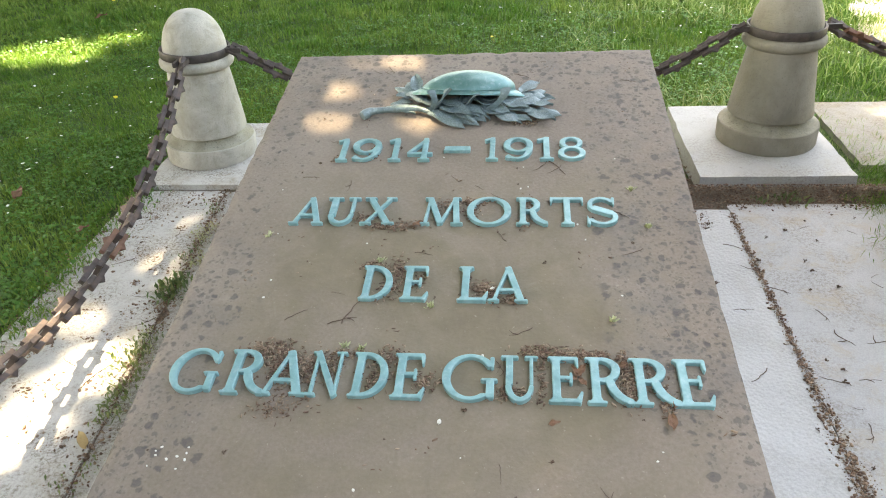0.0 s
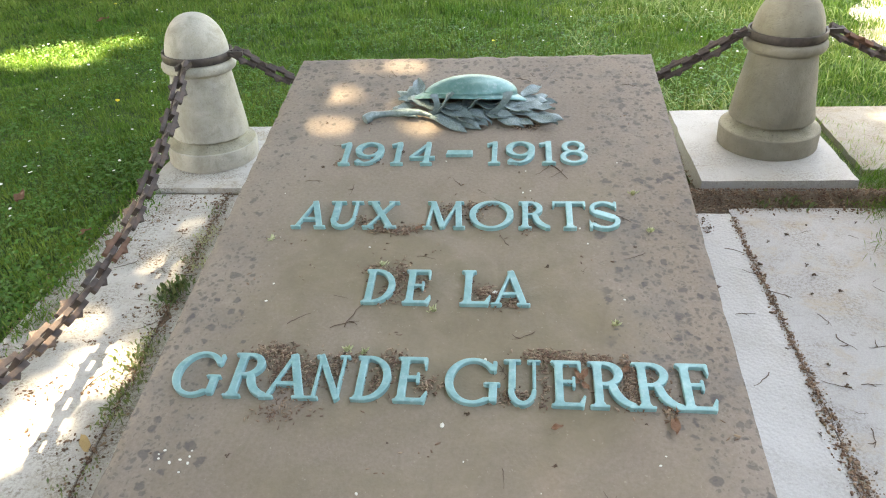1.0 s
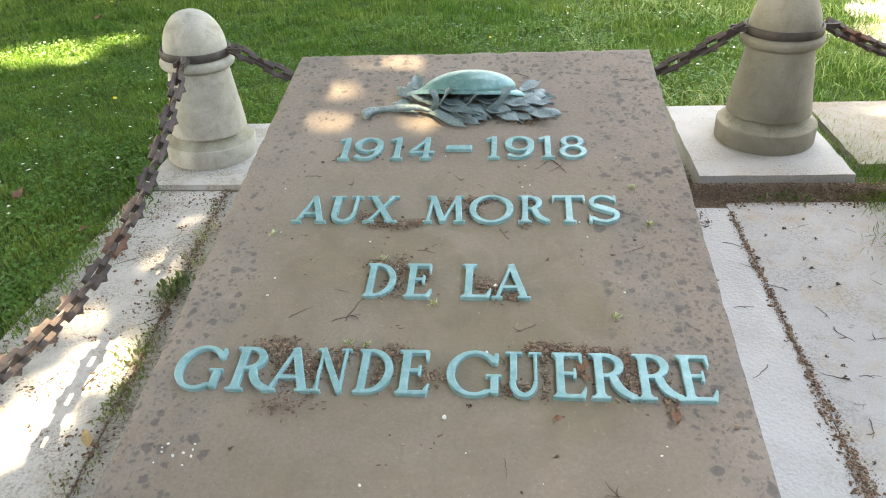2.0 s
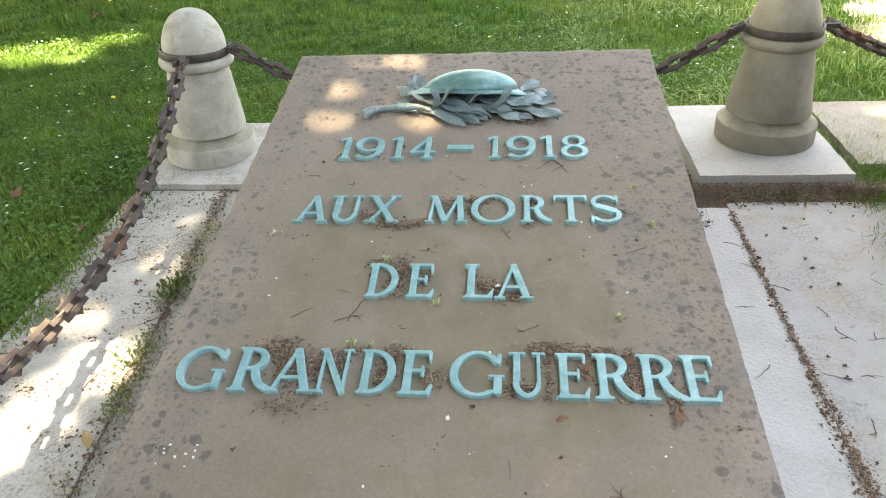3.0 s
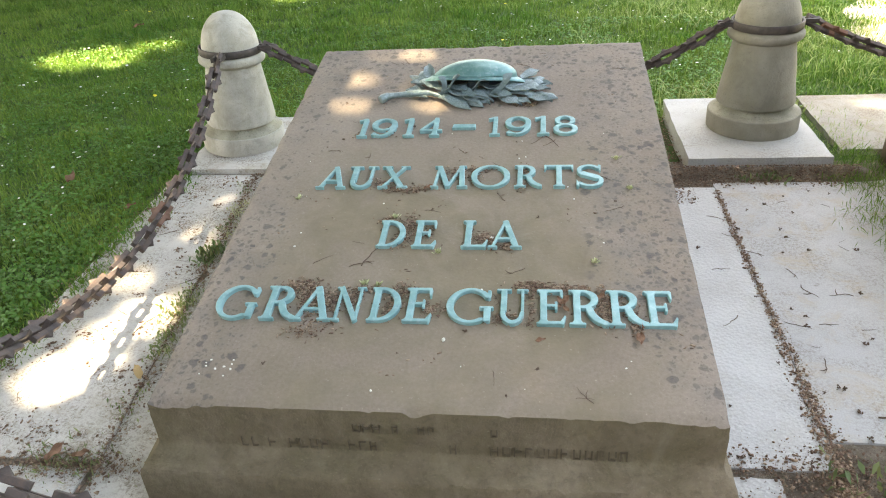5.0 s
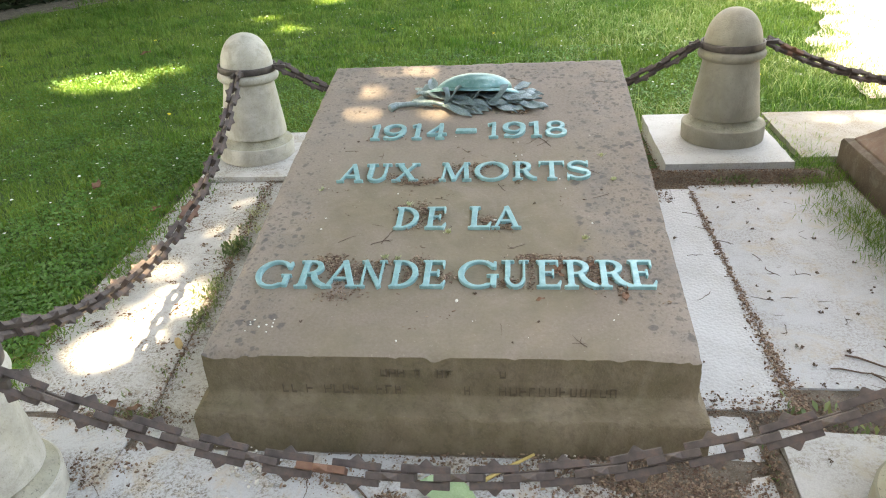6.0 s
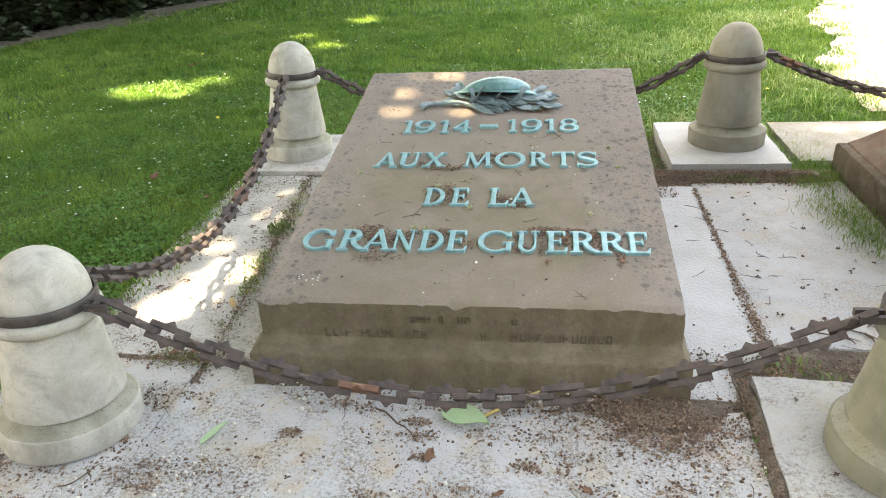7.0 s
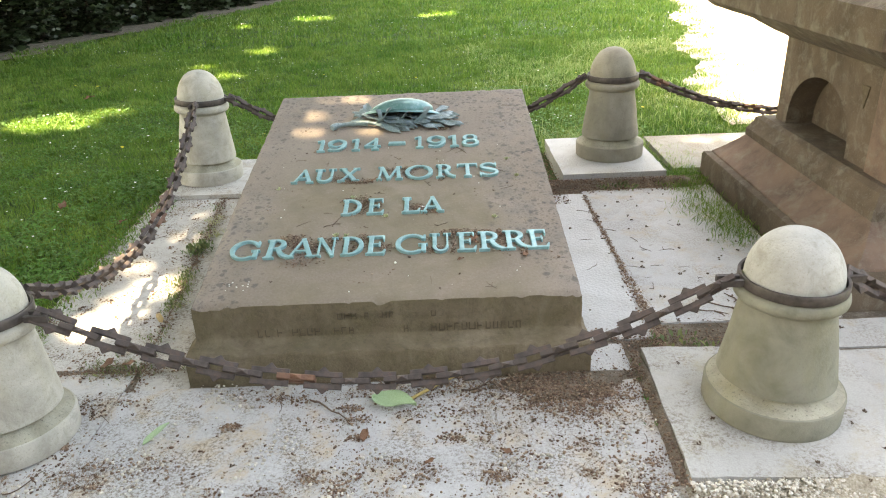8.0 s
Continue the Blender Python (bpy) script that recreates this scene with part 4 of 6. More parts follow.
    # leaves lie over one another, each from its foot to its point
    kinds = [leaf_mesh("leaf", RELIEF, 1.0, 0.42, cu, ri, sd, 0.030, wv, fd) for sd, fd, cu, ri, wv in ((1, 0.16, 0.02, 0.10, 0.09), (2, -0.14, -0.04, 0.14, 0.12), (3, 0.20, 0.05, 0.08, 0.08), (4, -0.10, -0.08, 0.16, 0.10))]
    leaves = (
        ((0.175, 0.028, 0.024), (0.240, 0.104, 0.014), 0.046), ((0.200, 0.032, 0.018), (0.260, 0.066, 0.012), 0.038), ((0.228, 0.018, 0.014), (0.288, 0.016, 0.007), 0.032),
        ((0.165, -0.014, 0.022), (0.260, -0.006, 0.012), 0.046), ((0.200, -0.078, 0.014), (0.286, -0.110, 0.005), 0.046), ((0.220, -0.054, 0.016), (0.305, -0.074, 0.006), 0.040),
        ((0.210, -0.040, 0.022), (0.280, -0.036, 0.014), 0.036), ((0.100, -0.076, 0.018), (0.186, -0.110, 0.004), 0.050), ((0.135, -0.064, 0.022), (0.208, -0.044, 0.014), 0.042),
        ((0.074, -0.018, 0.030), (0.188, -0.004, 0.024), 0.078), ((0.115, -0.030, 0.026), (0.205, -0.062, 0.012), 0.054), ((0.150, 0.012, 0.024), (0.232, 0.034, 0.016), 0.050),
        ((0.030, -0.020, 0.034), (0.112, -0.048, 0.018), 0.060), ((-0.118, -0.046, 0.026), (0.009, -0.142, 0.005), 0.054), ((-0.095, -0.036, 0.036), (0.032, -0.106, 0.014), 0.056),
        ((-0.018, -0.036, 0.034), (0.086, -0.090, 0.012), 0.056), ((0.026, -0.076, 0.014), (0.074, -0.114, 0.004), 0.034), ((-0.060, -0.056, 0.022), (0.052, -0.124, 0.005), 0.046),
        ((0.056, -0.050, 0.024), (0.134, -0.088, 0.008), 0.050), ((-0.118, -0.020, 0.034), (-0.194, 0.030, 0.032), 0.048), ((-0.140, -0.022, 0.032), (-0.068, -0.062, 0.026), 0.046),
        ((-0.160, 0.036, 0.020), (-0.238, 0.086, 0.022), 0.042), ((-0.164, 0.026, 0.020), (-0.226, 0.036, 0.014), 0.038), ((-0.160, 0.040, 0.024), (-0.200, 0.108, 0.030), 0.040),
        ((-0.152, 0.042, 0.026), (-0.170, 0.134, 0.034), 0.042), ((-0.170, 0.008, 0.016), (-0.242, 0.000, 0.009), 0.034), ((-0.205, -0.046, 0.010), (-0.152, -0.064, 0.005), 0.022),
        ((0.008, -0.046, 0.028), (0.052, -0.066, 0.082), 0.044), ((-0.084, -0.064, 0.026), (-0.026, -0.072, 0.098), 0.058), ((-0.020, -0.010, 0.030), (0.040, -0.020, 0.044), 0.050),
        ((0.060, 0.000, 0.028), (0.130, -0.020, 0.034), 0.060), ((-0.060, -0.010, 0.030), (-0.010, -0.050, 0.034), 0.050), ((0.190, 0.050, 0.018), (0.214, 0.110, 0.012), 0.034),
        ((-0.100, -0.060, 0.030), (-0.030, -0.118, 0.010), 0.036), ((-0.030, -0.070, 0.028), (0.030, -0.128, 0.008), 0.034), ((0.010, -0.060, 0.030), (0.060, -0.096, 0.014), 0.032),
        ((0.080, -0.060, 0.026), (0.150, -0.076, 0.012), 0.032), ((0.170, -0.050, 0.024), (0.240, -0.070, 0.010), 0.032), ((0.160, -0.086, 0.012), (0.214, -0.112, 0.004), 0.028),
        ((0.190, 0.000, 0.024), (0.268, 0.034, 0.010), 0.032), ((-0.080, -0.040, 0.040), (-0.010, -0.070, 0.030), 0.034), ((0.090, -0.030, 0.036), (0.150, -0.044, 0.028), 0.036),
    )
    r = random.Random(11)
    for i, (foot_p, point, wide) in enumerate(leaves):
        a, b = Vector(foot_p), Vector(point)
        d = b - a
        ln = d.length
        ex = d / ln
        ey = Vector((0, 0, 1)).cross(ex).normalized()
        ez = ex.cross(ey)
        m4 = Matrix((ex * ln, ey * wide / 0.42, ez * min(ln, 0.11))).transposed().to_4x4()
        m4.translation = a
        piece("leaf", kinds[i % 4], rel, m4 @ Matrix.Rotation(radians(r.uniform(-12, 12)), 4, "X"))
    return rel


# ---- bollards ----


def build_bollard(mat, label, top=None):
    b = tagged(new("stone_bollard"), label, "bollard", "bollards round the memorial")
    bm = bmesh.new()
    lathe(bm, [(0.188, 0.0), (0.1905, 0.006), (0.1905, 0.070), (0.1890, 0.0745), (0.1855, 0.0765), (0.150, 0.077)], 64, 0.0022)
    part("foot_ring", bm, mat, b, "", 35)
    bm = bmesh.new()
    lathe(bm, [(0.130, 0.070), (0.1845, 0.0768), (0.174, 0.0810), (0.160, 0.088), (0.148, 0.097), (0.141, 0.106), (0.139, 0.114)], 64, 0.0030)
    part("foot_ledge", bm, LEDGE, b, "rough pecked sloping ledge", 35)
    bm = bmesh.new()
    shaft = [(0.130, 0.113), (0.156, 0.1115), (0.1600, 0.115), (0.1600, 0.124)] + [(0.1600 - 0.036 * u, 0.124 + 0.233 * u) for u in np.linspace(0.1, 1, 8)]
    shaft += [(0.124, 0.363), (0.129, 0.367), (0.140, 0.371), (0.1475, 0.378), (0.150, 0.388), (0.148, 0.399), (0.141, 0.407), (0.130, 0.411)]
    lathe(bm, shaft, 64, 0.0022)
    part("shaft", bm, mat, b, "", 35)
    bm = bmesh.new()
    dome = [(0.1275, 0.408), (0.1275, 0.434)]
    for u in np.linspace(0.08, 0.98, 16):
        dome.append((0.1275 * math.cos(u * math.pi / 2) ** 0.88, 0.434 + 0.146 * math.sin(u * math.pi / 2) ** 1.10))
    lathe(bm, dome, 64, 0.0024)
    part("dome", bm, top or mat, b, "" if top is None else "greyer lichen-worn dome", 40)
    bm = bmesh.new()
    lathe(bm, [(0.1330, 0.414), (0.1395, 0.412), (0.1415, 0.415), (0.1415, 0.439), (0.1395, 0.442), (0.1330, 0.441), (0.1330, 0.414)], 64, 0, False)
    part("iron_band", bm, BAND, b, "dark rusty iron band", 40)
    return b


BOLLARDS = {"a": (-1.172, 2.015, 0.020), "b": (1.170, 2.025, 0.064), "c": (-1.117, -0.304, 0.0), "d": (1.130, -0.312, 0.034)}
HEIGHTS = {"a": 1.07, "b": 1.05, "c": 0.955, "d": 0.945}
EYE_Z = 0.428                        # height of the chain lugs over a bollard's foot


def build_bollards():
    pale = build_bollard(BOLLARD_PALE, "pale limestone bollard with rounded top on a paving plate")
    pale.matrix_basis = pose(*BOLLARDS["a"], 0, 3.0, 20)
    pale.scale = (1.0, 1.0, HEIGHTS["a"])
    near = copy_thing(pale, pose(*BOLLARDS["c"], 0, 4.0, 75))
    near.scale = (1.0, 1.0, HEIGHTS["c"])
    tagged(near, "pale weathered limestone bollard standing on bare paving")
    tan = build_bollard(BOLLARD_TAN, "tan brown stone bollard with domed top on a raised plate")
    tan.matrix_basis = pose(*BOLLARDS["b"], 0, 0.5, 130)
    tan.scale = (1.0, 1.0, HEIGHTS["b"])
    mixed = build_bollard(bollard_stone("greenish_bollard_stone", (0.235, 0.228, 0.180), (0.150, 0.146, 0.108), 0.50), "greenish cream stone bollard with pale dome on a square plate", DOME_GREY)
    mixed.matrix_basis = pose(*BOLLARDS["d"], 0, -0.6, 210)
    mixed.scale = (1.0, 1.0, HEIGHTS["d"])


# ---- chains ----


def link_mesh():
    """A flat rectangular link of square bar with a pointed stud at the middle of each side."""
    bm = bmesh.new()
    ln, wd, t = 0.108, 0.050, 0.0080
    for s in (-1, 1):
        y = s * (wd / 2 - t)
        box(bm, -ln / 2, ln / 2, y - t, y + t, -t, t)
        base = [bm.verts.new((x, s * (wd / 2) - s * 0.001, z)) for x, z in ((-0.017, -t), (0.017, -t), (0.017, t), (-0.017, t))]
        tip = bm.verts.new((0, s * (wd / 2 + 0.016), 0))
        for i in range(4):
            bm.faces.new((base[i], base[(i + 1) % 4], tip))
        bm.faces.new(base)
        x = s * (ln / 2 - t)
        box(bm, x - t, x + t, -wd / 2 + 2 * t, wd / 2 - 2 * t, -t * 0.9, t * 0.9)
    bmesh.ops.bevel(bm, geom=[e for e in bm.edges if e.calc_length() > 0.02], offset=0.0012, segments=1, affect="EDGES")
    return mesh_of("link", bm, IRON)


LINK = link_mesh()


def build_chain(p, q, sag, label):
    """Links along a hanging curve from lug to lug, each turned a quarter against the last."""
    chain = tagged(new("iron_chain"), label, "chain", "chains between the bollards")
    p, q = Vector(p), Vector(q)
    dense = []
    for i in range(401):
        u = i / 400
        k = math.cosh(1.2 * (u - 0.5))
        hang = (math.cosh(0.6) - k) / (math.cosh(0.6) - 1)
        dense.append(p.lerp(q, u) - Vector((0, 0, sag * hang)))
    run = [0.0]
    for a, b in zip(dense, dense[1:]):
        run.append(run[-1] + (b - a).length)
    count = max(2, round(run[-1] / 0.076))
    r = random.Random(int(abs(p.x * 100)) + count)
    for i in range(count):
        s = run[-1] * (i + 0.5) / count
        k = min(range(401), key=lambda j: abs(run[j] - s))
        d = (dense[min(k + 3, 400)] - dense[max(k - 3, 0)]).normalized()
        side = d.cross(Vector((0, 0, 1))).normalized()
        up = side.cross(d)
        m = Matrix((d, side, up)).transposed().to_4x4()
        m.translation = dense[k]
        roll = (45 if i % 2 else -45) + r.uniform(-9, 9)
        piece("link", LINK, chain, m @ Matrix.Rotation(radians(roll), 4, "X") @ Matrix.Rotation(radians(r.uniform(-2, 2)), 4, "Z"))
    # the two staples at the ends
    for e, o in ((p, q), (q, p)):
        d = (o - e)
        d.z = 0
        d.normalize()
        s = d.cross(Vector((0, 0, 1)))
        for k in (-1, 1):
            bm = bmesh.new()
            v = box(bm, -0.035, 0.030, -0.006, 0.006, -0.009, 0.009)
            part("staple", bm, BAND, chain).matrix_basis = Matrix.Translation(e + s * 0.016 * k) @ Matrix.Rotation(math.atan2(d.y, d.x), 4, "Z")
    return chain


def lug(name, toward):
    x, y, z = BOLLARDS[name]
    d = Vector((toward[0] - x, toward[1] - y, 0)).normalized()
    lean = {"a": 0.028, "b": 0.0, "c": 0.030, "d": -0.004}[name]
    return (x + lean + d.x * 0.165, y + d.y * 0.165, z + EYE_Z * HEIGHTS[name])


def build_chains():
    B = BOLLARDS
    build_chain(lug("c", B["d"]), lug("d", B["c"]), 0.268, "rusty iron chain with pointed studs hanging before the slab")
    build_chain(lug("a", B["c"]), lug("c", B["a"]), 0.312, "rusty iron chain hanging low beside the lawn")
    build_chain(lug("a", B["b"]), lug("b", B["a"]), 0.31, "dark iron chain hanging behind the slab")
    build_chain(lug("b", (4, 2.25)), (3.35, 2.25, 0.47), 0.25, "dark iron chain leading past the monument")
    build_chain(lug("d", (4, -0.30)), (3.35, -0.30, 0.47), 0.30, "dark iron chain leading in front of the monument")


# ---- the tall monument beside the slab ----


def frustum_rows(bm, rows, wob=0.002):
    """Rectangular rows (x0, x1, y0, y1, z), each side cut into steps, closed at both ends."""
    n = 18
    rings = []
    for x0, x1, y0, y1, z in rows:
        pts = [(x0 + (x1 - x0) * i / n, y0) for i in range(n)] + [(x1, y0 + (y1 - y0) * i / n) for i in range(n)]
        pts += [(x1 - (x1 - x0) * i / n, y1) for i in range(n)] + [(x0, y1 - (y1 - y0) * i / n) for i in range(n)]
        ring_v = []
        for x, y in pts:
            p = Vector((x, y, z))
            ring_v.append(bm.verts.new(p + noise.noise_vector(p * 7) * wob))
        rings.append(ring_v)
    k = len(rings[0])
    for a, b in zip(rings, rings[1:]):
        for i in range(k):
            bm.faces.new((a[i], a[(i + 1) % k], b[(i + 1) % k], b[i]))
    bm.faces.new(rings[0][::-1])
    bm.faces.new(rings[-1])


def build_monument():
    mon = tagged(new("stone_monument"), "brown stone monument pedestal with stepped base, arched recess and cornice", "monument")
    cx = 2.62

    def rows(spec):
        return [(cx - hw, cx + hw, yf, yb, z) for hw, yf, yb, z in spec]

    bm = bmesh.new()
    frustum_rows(bm, rows([(0.99, 0.24, 1.79, -0.03), (0.99, 0.24, 1.79, 0.118), (0.984, 0.246, 1.784, 0.132), (0.965, 0.262, 1.765, 0.138)]))
    part("plinth", bm, MONUMENT, mon, "", 30)
    bm = bmesh.new()
    frustum_rows(bm, rows([(0.955, 0.272, 1.755, 0.130), (0.95, 0.277, 1.75, 0.146), (0.90, 0.33, 1.72, 0.182), (0.845, 0.41, 1.67, 0.236), (0.82, 0.45, 1.65, 0.262)]))
    part("weathering", bm, PINKISH, mon, "sloping stone weathering of the base", 30)
    bm = bmesh.new()
    frustum_rows(bm, rows([(0.825, 0.445, 1.655, 0.260), (0.825, 0.445, 1.655, 0.296), (0.818, 0.452, 1.648, 0.306), (0.796, 0.475, 1.64, 0.335), (0.792, 0.48, 1.635, 0.356), (0.772, 0.50, 1.60, 0.372)]))
    part("base_moulding", bm, MONUMENT, mon, "", 30)
    # die: three faces, and the side towards the slab with a round-headed recess
    x0, x1, yf, yb, z0, z1 = cx - 0.733, cx + 0.733, 0.54, 1.53, 0.368, 0.775
    bm = bmesh.new()
    box(bm, x0 + 0.15, x1, yf, yb, z0, z1)
    part("die", bm, MONUMENT, mon, "plain brown stone die", 30)
    ya, yc, deep, n = 0.865, 1.425, 0.13, 28
    mid, half, high = (ya + yc) / 2, (yc - ya) / 2, 0.275
    bm = bmesh.new()
    arch = [(mid - half * math.cos(math.pi * i / n), z0 + 0.004 + high * math.sin(math.pi * i / n) ** 0.8) for i in range(n + 1)]
    face = [bm.verts.new((x0, y, z)) for y, z in arch]
    roof = [bm.verts.new((x0, y, z1)) for y, z in arch]
    back = [bm.verts.new((x0 + deep, y, z)) for y, z in arch]
    for i in range(n):
        bm.faces.new((face[i], roof[i], roof[i + 1], face[i + 1]))
        bm.faces.new((face[i], face[i + 1], back[i + 1], back[i]))
    bm.faces.new(back)
    part("side_recess", bm, MONUMENT, mon, "round-headed blind recess in the side", 30)
    for y0, y1, z, back_x in ((yf, ya, z0, 0.0), (yc, yb, z0, 0.0), (ya, yc, z0 + high + 0.01, 0.02)):
        bm = bmesh.new()
        box(bm, x0 + back_x, x0 + 0.15, y0, y1, z, z1)
        part("flank_stone", bm, MONUMENT, mon, "", 30)
    # corner pilaster of redder stone, and a wedge whose dark colour stands for a cut's shade
    bm = bmesh.new()
    frustum_rows(bm, [(x0 - 0.012, x0 + 0.22, yf - 0.012, yf + 0.15, 0.370), (x0 - 0.012, x0 + 0.22, yf - 0.012, yf + 0.15, 0.770)], 0.001)
    part("pilaster", bm, PINKISH, mon, "reddish stone corner pilaster", 30)
    bm = bmesh.new()
    low = [bm.verts.new((x0 - d, y, z)) for d in (0.004, -0.02) for y, z in ((0.775, 0.690), (0.835, 0.690), (0.795, 0.600))]
    bm.faces.new(low[:3])
    bm.faces.new(low[3:][::-1])
    for i in range(3):
        bm.faces.new((low[i], low[3 + i], low[3 + (i + 1) % 3], low[(i + 1) % 3]))
    part("wedge_mark", bm, CARVED_SHADE, mon, "dark wedge-shaped mark on the stone, a cut's shade in its colour")
    # hollow cornice, with a fillet above the hollow
    bm = bmesh.new()
    frustum_rows(bm, rows([(0.733, 0.54, 1.53, 0.772), (0.740, 0.53, 1.54, 0.778), (0.775, 0.495, 1.61, 0.796), (0.845, 0.425, 1.69, 0.838), (0.905, 0.365, 1.74, 0.886), (0.920, 0.35, 1.75, 0.900), (0.985, 0.29, 1.80, 0.888), (1.005, 0.27, 1.81, 0.894),
                           (1.055, 0.22, 1.84, 0.930), (1.06, 0.22, 1.85, 1.05), (0.95, 0.33, 1.74, 1.10), (0.70, 0.58, 1.49, 1.16), (0.70, 0.58, 1.49, 2.3)]))
    part("cornice", bm, MONUMENT, mon, "hollow-moulded stone cornice", 30)
    return mon


# ---- hedge, and the tree whose crown shades the place ----


def leaf_cloud():
    """One bent leaf, as a template."""
    tv = np.array([[-1, 0, 0], [0, -0.5, 0.12], [1, 0, 0], [0, 0.5, 0.12]], float)
    return tv, np.array([[0, 1, 2, 3]])


def build_hedge():
    hedge = tagged(new("hedge"), "dark shaded hedge at the far side of the lawn", "hedge")
    n = 64000
    u = rng.uniform(-0.4, 1.25, n)
    x0, y0 = -5.7 + u * 2.6, 6.9 + u * 5.8
    h = rng.uniform(0, 1, n) ** 1.3 * 2.0
    depth = rng.uniform(0, 1.7, n) * (1 - 0.2 * h / 2) + 0.25 * np.sin(u * 37) * np.sin(h * 5 + u * 11)
    x, y = x0 - depth * 0.91, y0 + depth * 0.41
    tv, tf = leaf_cloud()
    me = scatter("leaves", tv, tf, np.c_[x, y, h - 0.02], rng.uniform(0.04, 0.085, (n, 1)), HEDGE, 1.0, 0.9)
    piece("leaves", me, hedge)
    bm = bmesh.new()
    for i in range(26):
        u = -0.45 + i * 0.066
        b = Vector((-5.7 + u * 2.6 - 0.5, 6.9 + u * 5.8 + 0.25, -0.03))
        tube(bm, [b, b + Vector((0.03, 0.02, 0.8)), b + Vector((-0.05, 0.05, 1.7))], [0.03, 0.024, 0.01], 6)
    part("stems", bm, BARK, hedge)
    # bare soil strip along its foot
    bm = bmesh.new()
    prev = None
    for i in range(31):
        u = -0.6 + 1.95 * i / 30
        w = 0.55 + 0.25 * noise.noise(Vector((u * 5, 0, 0)))
        c = Vector((-5.7 + u * 2.6, 6.9 + u * 5.8, -0.012))
        a, b = bm.verts.new(c + Vector((0.91, -0.41, 0)) * w), bm.verts.new(c + Vector((-0.91, 0.41, 0)) * 2.2)
        if prev:
            bm.faces.new((prev[0], a, b, prev[1]))
        prev = (a, b)
    tagged(part("soil_strip", bm, SOIL), "bare brown soil at the foot of the hedge", "soil", kind="structure")


def build_unseen_screen():
    """A tall leafy screen, added unseen to close the place behind the camera and darken front faces."""
    hedge = tagged(new("hedge"), "tall leafy screen added unseen behind the camera to dim the light", "hedge")
    n = 30000
    x, h = rng.uniform(-9, 9, n), rng.uniform(0, 4.2, n)
    y = -5.6 - rng.uniform(0, 1.1, n) + 0.3 * np.sin(x * 1.7) * np.sin(h * 1.3 + x)
    tv, tf = leaf_cloud()
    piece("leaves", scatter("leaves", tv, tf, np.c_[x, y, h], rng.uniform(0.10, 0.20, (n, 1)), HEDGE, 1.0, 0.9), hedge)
    bm = bmesh.new()
    for i in range(12):
        b = Vector((-8.5 + i * 1.5, -6.1, -0.03))
        tube(bm, [b, b + Vector((0.05, 0.03, 2)), b + Vector((-0.05, 0, 3.8))], [0.07, 0.05, 0.02], 7)
    part("stems", bm, BARK, hedge)


# openings of the crown through which the sun reaches the ground or the slab: x, y, half-width, half-length
GAPS = ((-2.86, 3.63, 0.30, 0.20), (-2.50, 3.86, 0.12, 0.06), (-3.10, 3.54, 0.10, 0.05), (-2.36, 5.83, 0.10, 0.05), (-1.95, 5.30, 0.12, 0.08), (-1.88, 6.70, 0.14, 0.10),
        (-1.75, 9.70, 0.32, 0.18), (0.20, 9.60, 0.30, 0.20), (-2.69, 9.10, 0.12, 0.10), (-1.14, 0.36, 0.050, 0.060), (-1.05, 0.42, -0.010, -0.010), (-1.07, 0.585, -0.012, -0.004),
        (-1.06, 0.68, -0.012, -0.010), (-0.99, 0.71, -0.018, -0.014), (-0.97, 0.60, -0.020, -0.014), (-1.01, 1.42, -0.010, -0.010), (-1.03, 1.09, -0.020, -0.010),
        (-1.10, 1.20, -0.018, -0.010), (-1.19, 0.86, -0.018, -0.012), (-1.24, 0.75, -0.020, -0.014), (1.95, 2.42, 0.14, -0.02))
TOP_GAPS = ((-0.130, 1.725, -0.014, -0.012), (-0.37, 1.70, -0.018, -0.028), (-0.28, 1.715, -0.024, -0.028), (-0.49, 1.61, -0.027, -0.028), (-0.39, 1.50, -0.023, -0.024), (-0.50, 1.34, -0.021, -0.024), (-0.41, 1.325, -0.025, -0.025),
            (-0.51, 1.21, -0.027, -0.025), (-0.17, 1.28, -0.022, -0.024), (-0.20, 1.45, -0.026, -0.026))


